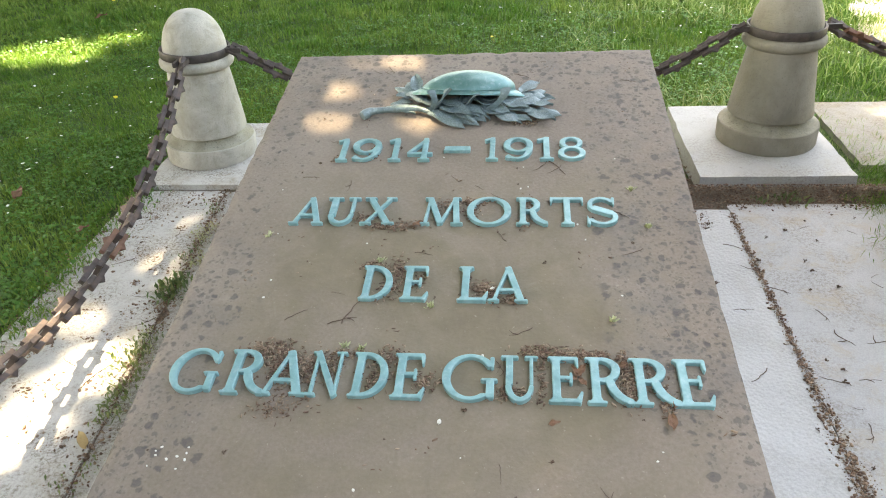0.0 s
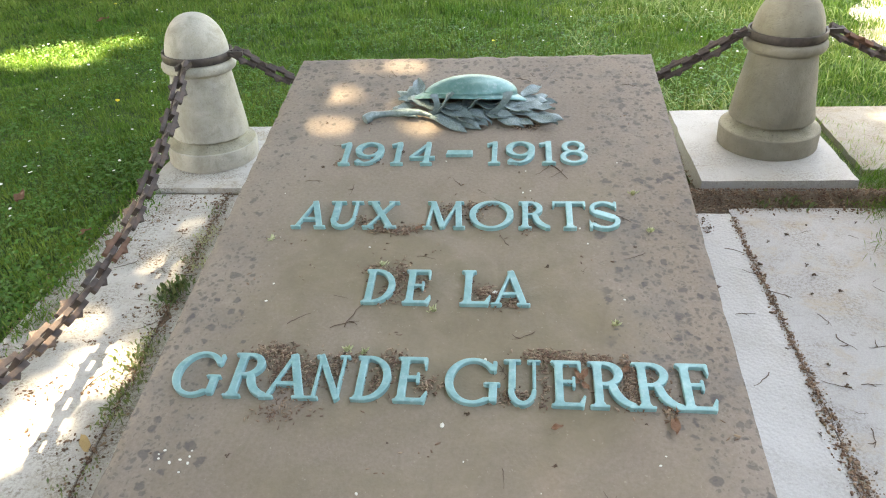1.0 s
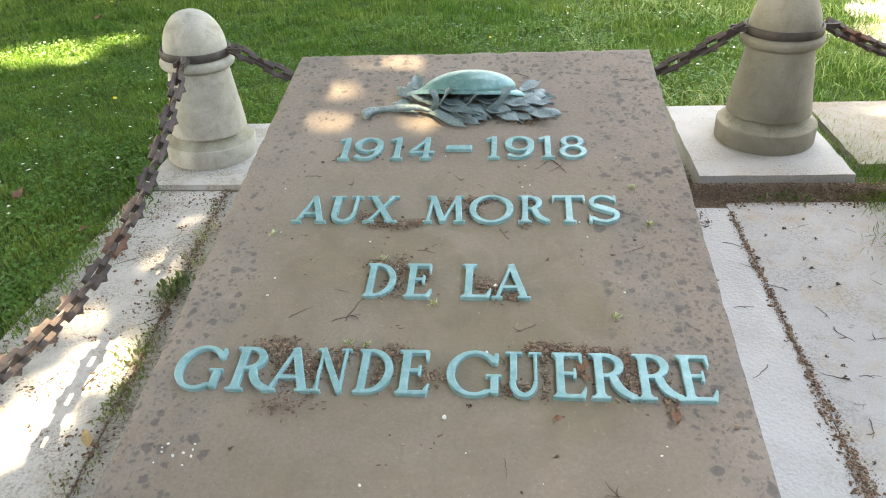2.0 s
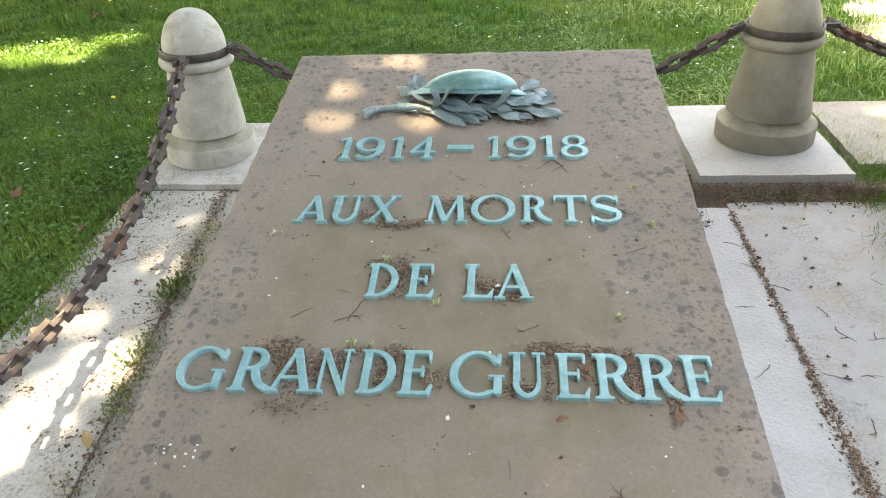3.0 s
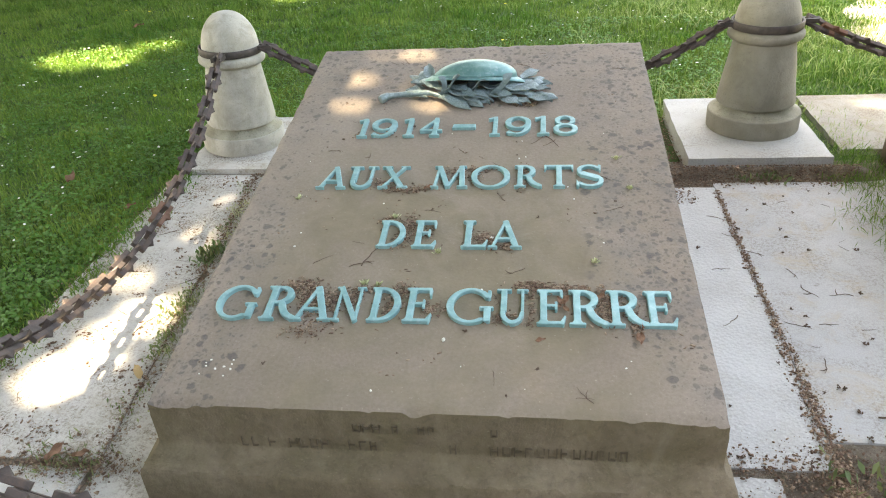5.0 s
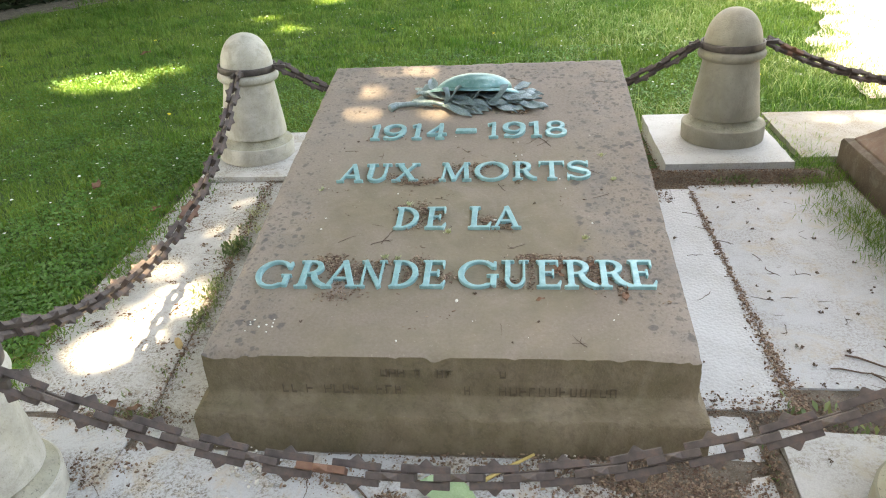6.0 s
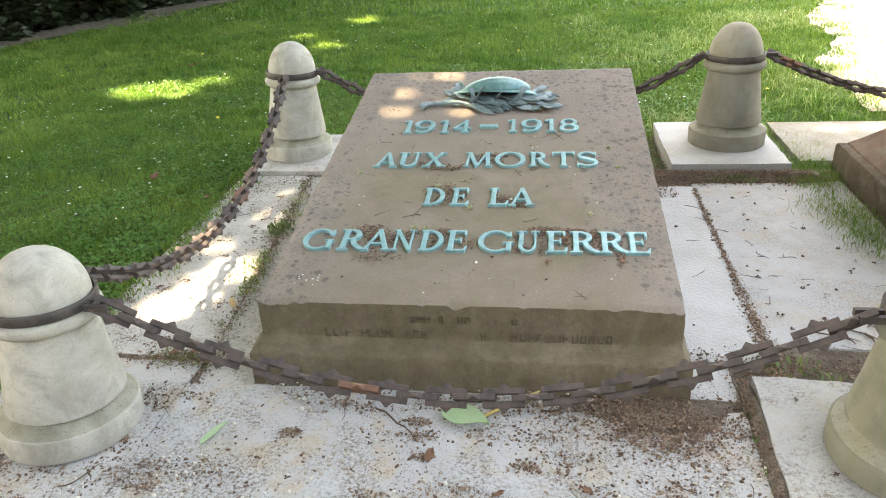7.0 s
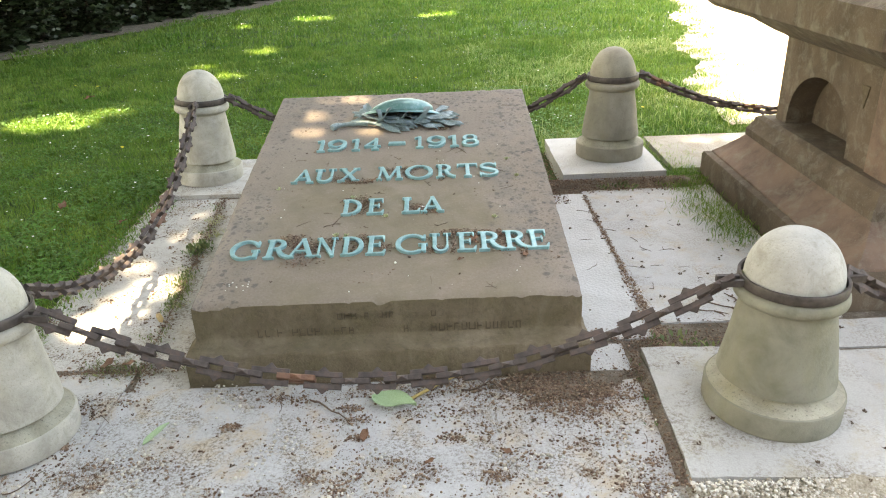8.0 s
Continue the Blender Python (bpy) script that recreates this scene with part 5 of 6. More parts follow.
def build_tree():
    """A broad crown high over the place, towards the sun, and its trunk out on the lawn beside."""
    tree = tagged(new("shade_tree"), "broad leafy tree shading the memorial and the lawn", "tree")
    x, y = np.meshgrid(np.arange(-9.5, 6.0, 0.05), np.arange(-5.0, 14.0, 0.05))     # where the leaf's shadow falls
    n = x.size
    x, y = x.ravel() + rng.uniform(-0.04, 0.04, n), y.ravel() + rng.uniform(-0.04, 0.04, n)
    h = 4.6 + 2.4 * rng.uniform(0, 1, n)
    keep = np.ones(n, bool)
    sx, sy = SUN_WAY.x / SUN_WAY.z, SUN_WAY.y / SUN_WAY.z
    gaps = list(GAPS) + [(gx - top_z(gy) * sx, gy - top_z(gy) * sy, a, b) for gx, gy, a, b in TOP_GAPS]
    near = np.full(n, 9.0)
    for gx, gy, a, b in gaps:
        rim = np.sqrt(((x - gx) / (a + 0.075)) ** 2 + ((y - gy) / (b + 0.075)) ** 2) - 1
        near = np.minimum(near, rim * min(a + 0.075, b + 0.075))
        keep &= ((x - gx) / (a + 0.075)) ** 2 + ((y - gy) / (b + 0.075)) ** 2 > 1 + rng.normal(0, 0.22 if a > 0.1 else 0.08, n)
    keep &= ~((y > 2.80 + 0.12 * np.sin(x * 4) + rng.normal(0, 0.05, n)) & (x > path_edge(y) + rng.normal(0, 0.10, n)))
    keep &= ~((y < 2.75) & (x > 4.2))
    x, y, h, near = x[keep], y[keep], h[keep], near[keep]
    px, py = x + h * SUN_WAY.x / SUN_WAY.z, y + h * SUN_WAY.y / SUN_WAY.z
    tv, tf = leaf_cloud()
    me = scatter("crown", tv, tf, np.c_[px, py, h], (rng.uniform(0.09, 0.17, len(x)) * np.clip(0.72 + near * 4.0, 0.76, 1.0))[:, None], CROWN, 1.0, 0.35)
    piece("crown", me, tree)
    bm = bmesh.new()
    foot_p = Vector((-8.6, -2.0, -0.03))
    head = Vector((-4.6, 2.5, 5.4))
    tube(bm, [foot_p, foot_p + Vector((0, 0.1, 0.5)), foot_p + Vector((0.2, 0.4, 2.4)), foot_p.lerp(head, 0.6) + Vector((0, 0, 0.8)), head], [0.50, 0.36, 0.30, 0.22, 0.12], 12)
    part("trunk", bm, BARK, tree)
    for i, (dx, dy) in enumerate(((-4, 5), (3, 6), (-6, 0), (1, -4), (4, 1))):
        bm = bmesh.new()
        s = foot_p.lerp(head, 0.5) + Vector((0, 0, 1.0))
        tube(bm, [s, s.lerp(head + Vector((dx * 0.5, dy * 0.5, 0.3)), 0.6), head + Vector((dx, dy, 0.8))], [0.16, 0.09, 0.03], 8)
        part("limb", bm, BARK, tree)


slab = build_slab()
build_inscription(slab)
build_letters(slab)
build_relief()
build_bollards()
build_chains()
build_monument()
build_hedge()
build_unseen_screen()
build_tree()

# ---- loose things on the slab and the paving ----


def twig_mesh(seed):
    r = random.Random(seed)
    bm = bmesh.new()
    ln = 1.0
    pts, p, a = [], Vector((-ln / 2, 0, 0)), r.uniform(-0.3, 0.3)
    for i in range(7):
        pts.append(p.copy())
        a += r.uniform(-0.55, 0.55)
        p += Vector((math.cos(a), math.sin(a), r.uniform(-0.04, 0.05))) * ln / 6
    tube(bm, pts, [0.015, 0.017, 0.015, 0.014, 0.012, 0.010, 0.007], 5)
    if seed % 2:
        k = pts[r.choice((2, 3, 4))]
        b = r.choice((-1, 1)) * r.uniform(0.5, 1.0)
        tube(bm, [k, k + Vector((math.cos(b), math.sin(b), 0.1)) * 0.2, k + Vector((math.cos(b * 1.3), math.sin(b * 1.3), 0.15)) * 0.36], [0.02, 0.016, 0.008], 5)
    return mesh_of("twig", bm, TWIG)


TWIGS = [twig_mesh(s) for s in range(6)]


def lay(me, name, x, y, z, size, yaw, label, category, group="", on_top=False, tilt=0.0):
    ob = new(name, me)
    m = Matrix.Translation((x, y, z))
    if on_top:
        m = m @ Matrix.Rotation(math.atan(SLOPE), 4, "X")
    ob.matrix_basis = m @ pose(0, 0, 0, tilt, 0, yaw) @ Matrix.Diagonal((size, size, size, 1))
    return tagged(ob, label, category, group)


def cluster_mesh(seed):
    """A small dried seed pod."""
    r = random.Random(seed)
    bm = bmesh.new()
    for i in range(7):
        m = pose(r.uniform(-0.5, 0.5), r.uniform(-0.5, 0.5), 0.2 + r.uniform(0, 0.4), r.uniform(0, 180), r.uniform(0, 180), 0) @ Matrix.Diagonal((r.uniform(0.25, 0.5), r.uniform(0.15, 0.3), r.uniform(0.12, 0.25), 1))
        bmesh.ops.create_icosphere(bm, subdivisions=1, radius=1.0, matrix=m)
    tube(bm, [Vector((0, 0, 0.2)), Vector((0.7, 0.3, 0.25)), Vector((1.3, 0.2, 0.12))], [0.09, 0.07, 0.05], 5)
    return mesh_of("seed_pod", bm, TWIG)


CLUSTERS = [cluster_mesh(s) for s in range(4)]


def build_loose():
    r = random.Random(21)
    # twigs on the slab
    for i in range(44):
        x, y = r.uniform(-0.58, 0.58), r.uniform(0.04, 1.70)
        if 1.28 < y < 1.52 and abs(x) < 0.3:
            continue
        lay(r.choice(TWIGS), "twig", x, y, top_z(y) + 0.0015, r.uniform(0.025, 0.060), r.uniform(0, 360), "thin dry brown twig lying on the stone slab", "twig", "twigs on the slab", True)
    for x, y, s, yaw in ((-0.245, 0.495, 0.085, 120), (-0.225, 0.47, 0.07, 25), (0.275, 1.055, 0.09, -62), (0.262, 1.06, 0.06, -75), (0.20, 1.30, 0.07, 20), (0.215, 1.29, 0.05, 60), (-0.33, 0.47, 0.06, 10), (-0.06, 0.69, 0.05, -20)):
        lay(r.choice(TWIGS), "twig", x, y, top_z(y) + 0.002, s, yaw, "forked dry brown twig beside the bronze letters", "twig", "twigs on the slab", True)
    # twigs and seed pods on the paving
    for i in range(60):
        side = r.random()
        if side < 0.55:
            x, y = r.uniform(0.68, 1.60), r.uniform(0.10, 1.60)
        elif side < 0.72:
            x, y = r.uniform(-1.33, -0.72), r.uniform(0.10, 1.68)
        else:
            x, y = r.uniform(-1.3, 0.78), r.uniform(-0.75, -0.12)
        lay(r.choice(TWIGS), "twig", x, y, 0.004, r.uniform(0.03, 0.085), r.uniform(0, 360), "thin dry twig lying on pale paving", "twig", "twigs on the paving")
    for x, y, s, yaw in ((1.22, 0.30, 0.20, -30), (1.15, 0.27, 0.16, -12), (1.30, 0.34, 0.14, -55), (-0.15, -0.165, 0.19, 12), (-0.30, -0.17, 0.10, -25), (0.30, -0.20, 0.16, -30), (-0.95, -0.56, 0.12, -8), (-0.98, 0.60, 0.12, 60)):
        lay(r.choice(TWIGS), "twig", x, y, 0.006, s, yaw, "long dry branching twig lying on pale paving", "twig", "twigs on the paving")
    for i in range(95):
        if r.random() < 0.72:
            x, y = r.uniform(0.68, 1.60), r.uniform(0.10, 1.58)
        else:
            x, y = r.uniform(-1.3, 1.4), r.uniform(-0.70, -0.10)
        z = 0.040 if (x > 0.82 and y < 0) else 0.002
        lay(r.choice(CLUSTERS), "seed_pod", x, y, z, r.uniform(0.006, 0.012), r.uniform(0, 360), "small dark dried seed pod on pale paving", "seed pod", "seed pods on the paving")
    for i in range(26):
        x, y = r.uniform(-0.55, 0.55), r.uniform(0.05, 1.2)
        lay(r.choice(CLUSTERS), "seed_pod", x, y, top_z(y), r.uniform(0.004, 0.008), r.uniform(0, 360), "small dried seed pod on the stone slab", "seed pod", "seed pods on the slab", True)
    # dead leaves
    dead = [leaf_mesh("dead_leaf", DRYLEAF, 1.0, 0.5, 0.10, 0.10, s, 0.02) for s in (31, 32, 33)]
    pale = leaf_mesh("pale_leaf", PALELEAF, 1.0, 0.42, 0.2, 0.15, 40, 0.02)
    for x, y, s, yaw in ((0.300, 0.325, 0.030, 60), (0.306, 0.322, 0.030, 130), (0.298, 0.320, 0.028, 200), (0.302, 0.318, 0.026, 300), (0.380, 0.345, 0.026, 30), (0.236, 0.205, 0.024, 10), (0.475, 0.235, 0.04, 265), (0.492, 0.275, 0.03, 250), (-0.10, 0.80, 0.03, 20)):
        lay(r.choice(dead), "dead_leaf", x, y, top_z(y) + 0.004, s, yaw, "crumpled reddish brown dead leaf between bronze letters", "leaf", "dead leaves", True)
    for x, y, s, yaw in ((-0.06, -0.40, 0.05, 80), (0.12, -0.50, 0.03, 30), (0.36, -0.47, 0.035, 160), (-1.46, 1.35, 0.05, 40), (-1.86, 1.60, 0.08, 100), (-2.95, 4.35, 0.09, 30), (-0.98, 0.02, 0.06, 70), (-0.92, 0.04, 0.045, 20)):
        lay(r.choice(dead), "dead_leaf", x, y, 0.012, s, yaw, "curled reddish brown dead leaf on the ground", "leaf", "dead leaves")
    lay(pale, "dead_leaf", -0.885, 0.34, 0.006, 0.055, 130, "pale yellow-brown dry leaf by the joint", "leaf", "dead leaves")
    big = leaf_mesh("green_leaf", GREENLEAF, 1.0, 0.55, 0.02, 0.05, 51, 0.01, 0.04)
    lay(big, "green_leaf", -0.050, -0.190, 0.006, 0.15, -20, "broad fresh green leaf lying on pale gravel", "leaf")
    thin = leaf_mesh("green_leaf", GREENLEAF, 1.0, 0.24, 0.05, 0.08, 52, 0.02, 0.05)
    lay(thin, "green_leaf", -0.70, -0.37, 0.006, 0.10, 60, "narrow green leaf lying on pale paving", "leaf")
    bm = bmesh.new()
    tube(bm, [Vector((0, 0, 0)), Vector((0.5, 0.03, 0.03)), Vector((1, 0, 0.08))], [0.03, 0.03, 0.02], 5)
    lay(mesh_of("straw", bm, STRAW), "straw", 0.070, -0.205, 0.010, 0.19, 34, "yellow straw stalk lying across a green leaf", "straw")
    # pale chips and small green moss tufts on the slab
    bm = bmesh.new()
    bmesh.ops.create_icosphere(bm, subdivisions=1, radius=1.0)
    for v in bm.verts:
        v.co = Vector((v.co.x, v.co.y * 0.7, v.co.z * 0.4)) * (1 + 0.3 * noise.noise(v.co * 2))
    chip = mesh_of("white_chip", bm, CHIP)
    for i in range(34):
        x, y = (r.uniform(-0.55, -0.46), r.uniform(0.07, 0.13)) if i < 10 else (r.uniform(-0.5, 0.5), r.uniform(0.03, 1.2))
        lay(chip, "white_chip", x, y, top_z(y), r.uniform(0.002, 0.0045), r.uniform(0, 360), "tiny white chip of stone on the slab", "chip", "chips on the slab", True)
    lay(chip, "white_chip", 0.115, 0.575, top_z(0.575) + 0.003, 0.008, 20, "small white petal caught beside a letter", "chip", "chips on the slab", True)
    lay(chip, "white_chip", 0.022, 0.205, top_z(0.205) + 0.002, 0.007, 80, "small white chip before the letters", "chip", "chips on the slab", True)


def tuft(places, name, mat, label, category, size, kind="stuff", spread=0.02, count=40, up=0.9, wide=0.16):
    """Tufts of small pointed leaves at places."""
    pos, n = [], 0
    vs, fs = [], []
    for x, y, z in places:
        for i in range(count):
            a, b = rng.uniform(0, 2 * np.pi), rng.uniform(0, 2 * np.pi)
            ox, oy = rng.normal(0, spread, 2)
            ln = size * rng.uniform(0.5, 1.3)
            out = abs(rng.normal(0.5, 0.4))
            d = np.array([np.cos(a) * out, np.sin(a) * out, up]) / math.hypot(out, up)
            s = np.array([-np.sin(b), np.cos(b), 0.2]) * ln * wide
            p = np.array([x + ox, y + oy, z])
            vs += [p, p + d * ln * 0.55 + s, p + d * ln - np.array([0, 0, ln * 0.15]), p + d * ln * 0.55 - s]
            fs.append([n, n + 1, n + 2, n + 3])
            n += 4
    return tagged(new(name, fast_mesh(name, vs, fs, mat)), label, category, kind=kind)


def build_weeds():
    line = []
    for y in np.arange(0.16, 1.68, 0.03):
        if noise.noise(Vector((y * 6, 2, 0))) > 0.02:
            line.append((joint_x(y) + rng.normal(0, 0.014), y, 0.0))
    tuft(line, "joint_weeds", WEED, "small green weeds growing in a paving joint", "weeds", 0.016, spread=0.018, count=12)
    tuft([(-0.955, 1.00, 0), (-0.965, 1.03, 0), (-0.945, 0.97, 0), (-0.93, 1.05, 0)], "weed", WEED, "bushy green weed growing in the joint beside the slab", "weed", 0.034, "stuff", 0.024, 44)
    tuft([(joint_x(yy) + rng.normal(0, 0.022), yy, 0) for yy in np.linspace(0.44, 0.74, 16)], "weed", WEED, "spreading green weed growing in a joint", "weed", 0.024, "stuff", 0.022, 15)
    tuft([(joint_x(yy) + rng.normal(0, 0.018), yy, 0) for yy in (0.48, 0.60, 0.72, 0.78, 1.16, 1.20, 1.33, 1.37, 1.40)], "moss_tuft", MOSS, "yellow-green stonecrop cushion in the paving joint", "moss", 0.016, "stuff", 0.018, 44)
    tuft([(-0.90 + rng.normal(0, 0.10), 0.03 + rng.normal(0, 0.02), 0) for i in range(16)], "dry_weeds", WEED, "straggly weeds in a joint by the bollard", "weeds", 0.028, spread=0.03, count=12, wide=0.07)
    tuft([(-1.36 + rng.normal(0, 0.035), rng.uniform(-0.7, 1.75), -0.01) for i in range(130)], "edge_grass", GRASS, "ragged lawn edge creeping over the paving", "grass", 0.034, spread=0.03, count=26, wide=0.07)
    tuft([(1.08 + rng.uniform(-0.05, 0.14), 1.62 + rng.normal(0, 0.015), 0) for i in range(7)], "weed", WEED, "small dark weed before the bollard's plate", "weed", 0.04, "stuff", 0.02, 18)
    tuft([(0.86 + rng.uniform(0, 0.2), 0.06 + rng.normal(0, 0.025), 0) for i in range(3)], "weed", WEED, "low green weed in the soil by the plate", "weed", 0.035, "stuff", 0.03, 18)
    tuft([(0.815 + rng.normal(0, 0.01), -0.05 - 0.1 * i, 0) for i in range(4)], "weed", CLOVER, "few green seedlings along the plate's edge", "weed", 0.022, "stuff", 0.02, 10)
    tuft([(1.575 - abs(rng.normal(0, 0.07)), rng.uniform(0.85, 1.85), 0) for i in range(70)], "monument_grass", GRASS, "soft green grass at the foot of the monument", "grass", 0.042, spread=0.050, count=44, wide=0.035)
    tuft([(rng.uniform(1.44, 1.66), rng.uniform(1.62, 2.35), 0) for i in range(34)], "monument_grass", GRASS_PALE, "ragged grass between bollard plate and monument", "grass", 0.032, spread=0.06, count=22, wide=0.035)
    tuft([(rng.uniform(0.82, 1.46), 2.33 + rng.normal(0, 0.03), 0) for i in range(40)], "edge_grass", GRASS_PALE, "grass growing against the bollard's plate", "grass", 0.06, spread=0.03, count=26, wide=0.04)
    for x, y in ((-0.165, 0.665), (0.004 - 0.03, 0.515), (-0.203, 0.390), (-0.165, 0.385), (-0.475, 0.76), (0.475, 0.955), (0.385, 0.48), (0.50, 0.80)):
        tuft([(x, y, top_z(y))], "moss_tuft", MOSS, "small yellow-green moss tuft on the stone slab", "moss", 0.014, "stuff", 0.003, 34)


def build_litter():
    """Brown crumbs, needles and bud scales that have gathered."""
    pos = []

    def heap(cx, cy, sx, sy, n, top=False):
        x, y = rng.normal(cx, sx, n), rng.normal(cy, sy, n)
        z = TOP_FRONT + SLOPE * y + 0.002 if top else np.full(n, 0.002)
        if top:
            z += rng.uniform(0, 0.004, n)
        pos.append(np.c_[x, y, z])

    for cx, cy, sx, sy, n in ((-0.365, 0.375, 0.03, 0.014, 130), (-0.33, 0.33, 0.022, 0.03, 170), (-0.28, 0.31, 0.02, 0.03, 120), (-0.225, 0.34, 0.018, 0.02, 70), (-0.19, 0.37, 0.03, 0.008, 40),
                              (-0.10, 0.36, 0.015, 0.02, 60), (-0.015, 0.30, 0.012, 0.014, 50), (-0.13, 0.31, 0.02, 0.025, 50), (-0.31, 0.225, 0.03, 0.015, 50), (0.235, 0.385, 0.03, 0.010, 120), (0.29, 0.375, 0.02, 0.008, 60),
                              (0.345, 0.38, 0.02, 0.007, 70), (0.395, 0.33, 0.010, 0.03, 90), (0.40, 0.285, 0.016, 0.018, 90), (0.225, 0.31, 0.006, 0.035, 40), (0.165, 0.275, 0.02, 0.012, 60), (0.47, 0.27, 0.008, 0.02, 60), (0.43, 0.34, 0.02, 0.02, 40),
                              (-0.115, 0.62, 0.012, 0.03, 90), (-0.17, 0.645, 0.022, 0.008, 50), (-0.14, 0.56, 0.02, 0.018, 40), (0.09, 0.575, 0.018, 0.012, 90), (0.12, 0.55, 0.008, 0.01, 50), (0.155, 0.54, 0.012, 0.008, 40), (-0.06, 0.60, 0.008, 0.02, 30),
                              (-0.015, 0.875, 0.02, 0.02, 60), (0.06, 0.90, 0.02, 0.008, 70), (0.055, 0.85, 0.01, 0.02, 40), (-0.13, 0.80, 0.025, 0.01, 70), (-0.19, 0.80, 0.02, 0.01, 50), (-0.24, 0.83, 0.02, 0.015, 40), (0.20, 0.89, 0.01, 0.02, 30), (0.19, 0.81, 0.01, 0.01, 20),
                              (0.19, 1.295, 0.02, 0.01, 50), (-0.36, 1.10, 0.01, 0.01, 15), (-0.26, 1.13, 0.012, 0.015, 25)):
        heap(cx, cy, sx, sy, int(n * 1.7), True)
    for i in range(26):
        heap(rng.uniform(-0.58, 0.58), rng.uniform(0.05, 1.7), 0.02, 0.02, 4, True)
    on_slab = np.vstack(pos)
    inn = (np.abs(on_slab[:, 0]) < 0.62) & (on_slab[:, 1] > 0.02) & (on_slab[:, 1] < 1.74)
    on_slab = on_slab[inn]
    sc = np.c_[rng.uniform(0.0020, 0.0075, len(on_slab)), rng.uniform(0.0009, 0.0026, len(on_slab)), rng.uniform(0.0007, 0.0018, len(on_slab))]
    tagged(new("slab_litter", scatter("slab_litter", ICO_V, ICO_F, on_slab, sc, LITTER, 1.0, 0.5)), "brown bud scales and needles caught around the letters", "litter", kind="stuff")
    pos.clear()
    # joints, and the soil band before the far plate
    n = 4200
    y = 0.02 + 1.5 * rng.uniform(0, 1, n) ** 2.2
    wide = 0.007 + 0.020 * np.clip(0.75 - y, 0, 1)
    pos.append(np.c_[rng.normal(0.930, wide, n), y, np.full(n, 0.002)])
    n = 3200
    pos.append(np.c_[rng.uniform(0.70, 1.5, n), soil_y := rng.normal(1.625, 0.028, n), soil_rise(1.1, soil_y) - 0.001])
    pos.append(np.c_[rng.uniform(0.66, 1.45, 900), rng.normal(1.592, 0.026, 900), np.full(900, 0.005)])
    pos.append(np.c_[rng.uniform(0.66, 0.85, 2400), rng.uniform(1.40, 2.3, 2400), np.full(2400, 0.003)])
    pos.append(np.c_[rng.normal(0.72, 0.05, 500), rng.normal(1.52, 0.07, 500), np.full(500, 0.003)])
    pos.append(np.c_[rng.uniform(0.66, 1.40, 2600), rng.normal(0.09, 0.05, 2600), np.full(2600, 0.002)])
    n = 2600
    y = rng.uniform(-0.1, 1.7, n)
    pos.append(np.c_[joint_x(y) + rng.normal(0, 0.006 + 0.026 * rng.uniform(0, 1, n), n), y, np.full(n, 0.001)])
    n = 1400
    pos.append(np.c_[rng.normal(-0.93, 0.10, n), rng.normal(0.03, 0.022, n), np.full(n, 0.002)])
    n = 2600
    pos.append(np.c_[rng.normal(0.30, 0.35, n), rng.normal(-0.13, 0.035, n), np.full(n, 0.002)])
    pos.append(np.c_[rng.normal(-0.70, 0.03, 500), rng.uniform(0.0, 1.7, 500), np.full(500, 0.003)])
    for i in range(150):
        cx, cy = rng.uniform(-1.3, 0.8), -0.10 - 0.75 * rng.uniform(0, 1) ** 0.7
        k = int(rng.integers(20, 200))
        s = rng.uniform(0.010, 0.060)
        pos.append(np.c_[rng.normal(cx, s, k), rng.normal(cy, s * 0.55, k), np.full(k, 0.002)])
    pos.append(np.c_[rng.uniform(-1.4, 0.8, 350), rng.uniform(-0.85, -0.09, 350), np.full(350, 0.002)])
    n = 700
    y = rng.uniform(-0.64, 0.0, n)
    pos.append(np.c_[0.793 + 0.036 * (y + 0.62) + rng.normal(0, 0.016, n), y, np.full(n, 0.026)])
    n = 6500
    pos.append(np.c_[rng.normal(0.58, 0.17, n), rng.normal(-0.16, 0.10, n), np.full(n, 0.004)])
    for i in range(60):
        cx, cy = rng.uniform(-1.33, -0.92), rng.uniform(0.1, 1.66)
        k = int(rng.integers(8, 50))
        s = rng.uniform(0.008, 0.035)
        pos.append(np.c_[rng.normal(cx, s, k), rng.normal(cy, s, k), np.full(k, 0.002)])
    pos.append(np.c_[rng.normal(-1.37, 0.03, 1500), rng.uniform(-0.3, 1.7, 1500), np.full(1500, 0.001)])
    pos.append(np.c_[rng.normal(-1.12, 0.04, 160), rng.normal(1.60, 0.06, 160), np.full(160, 0.003)])
    p = np.vstack(pos)
    bare = (p[:, 0] > 0.65) & (p[:, 0] < 0.775) & (p[:, 1] > -0.15) & (p[:, 1] < 0.09) & (rng.uniform(0, 1, len(p)) < 0.75)
    inn = ~bare & ~((np.abs(p[:, 0]) < 0.66) & (p[:, 1] > -0.07) & (p[:, 1] < 1.78)) & ~((p[:, 0] > 0.82) & (p[:, 0] < 1.44) & (p[:, 1] < 0.0) & (p[:, 1] > -0.64))
    p = p[inn]
    k = rng.uniform(0, 1, len(p)) ** 4.5
    sc = np.c_[0.0014 + 0.0075 * k * rng.uniform(0.4, 1, len(p)), 0.0010 + 0.0035 * k, 0.0008 + 0.002 * k]
    tagged(new("ground_litter", scatter("ground_litter", ICO_V, ICO_F, p, sc, LITTER, 1.0, 0.5)), "brown crumbs and needles gathered on paving and soil", "litter", kind="stuff")
    # gravel
    n = 60000
    x, y = rng.uniform(-1.7, 2.2, n), -1.05 + 1.0 * rng.uniform(0, 1, n) ** 1.1
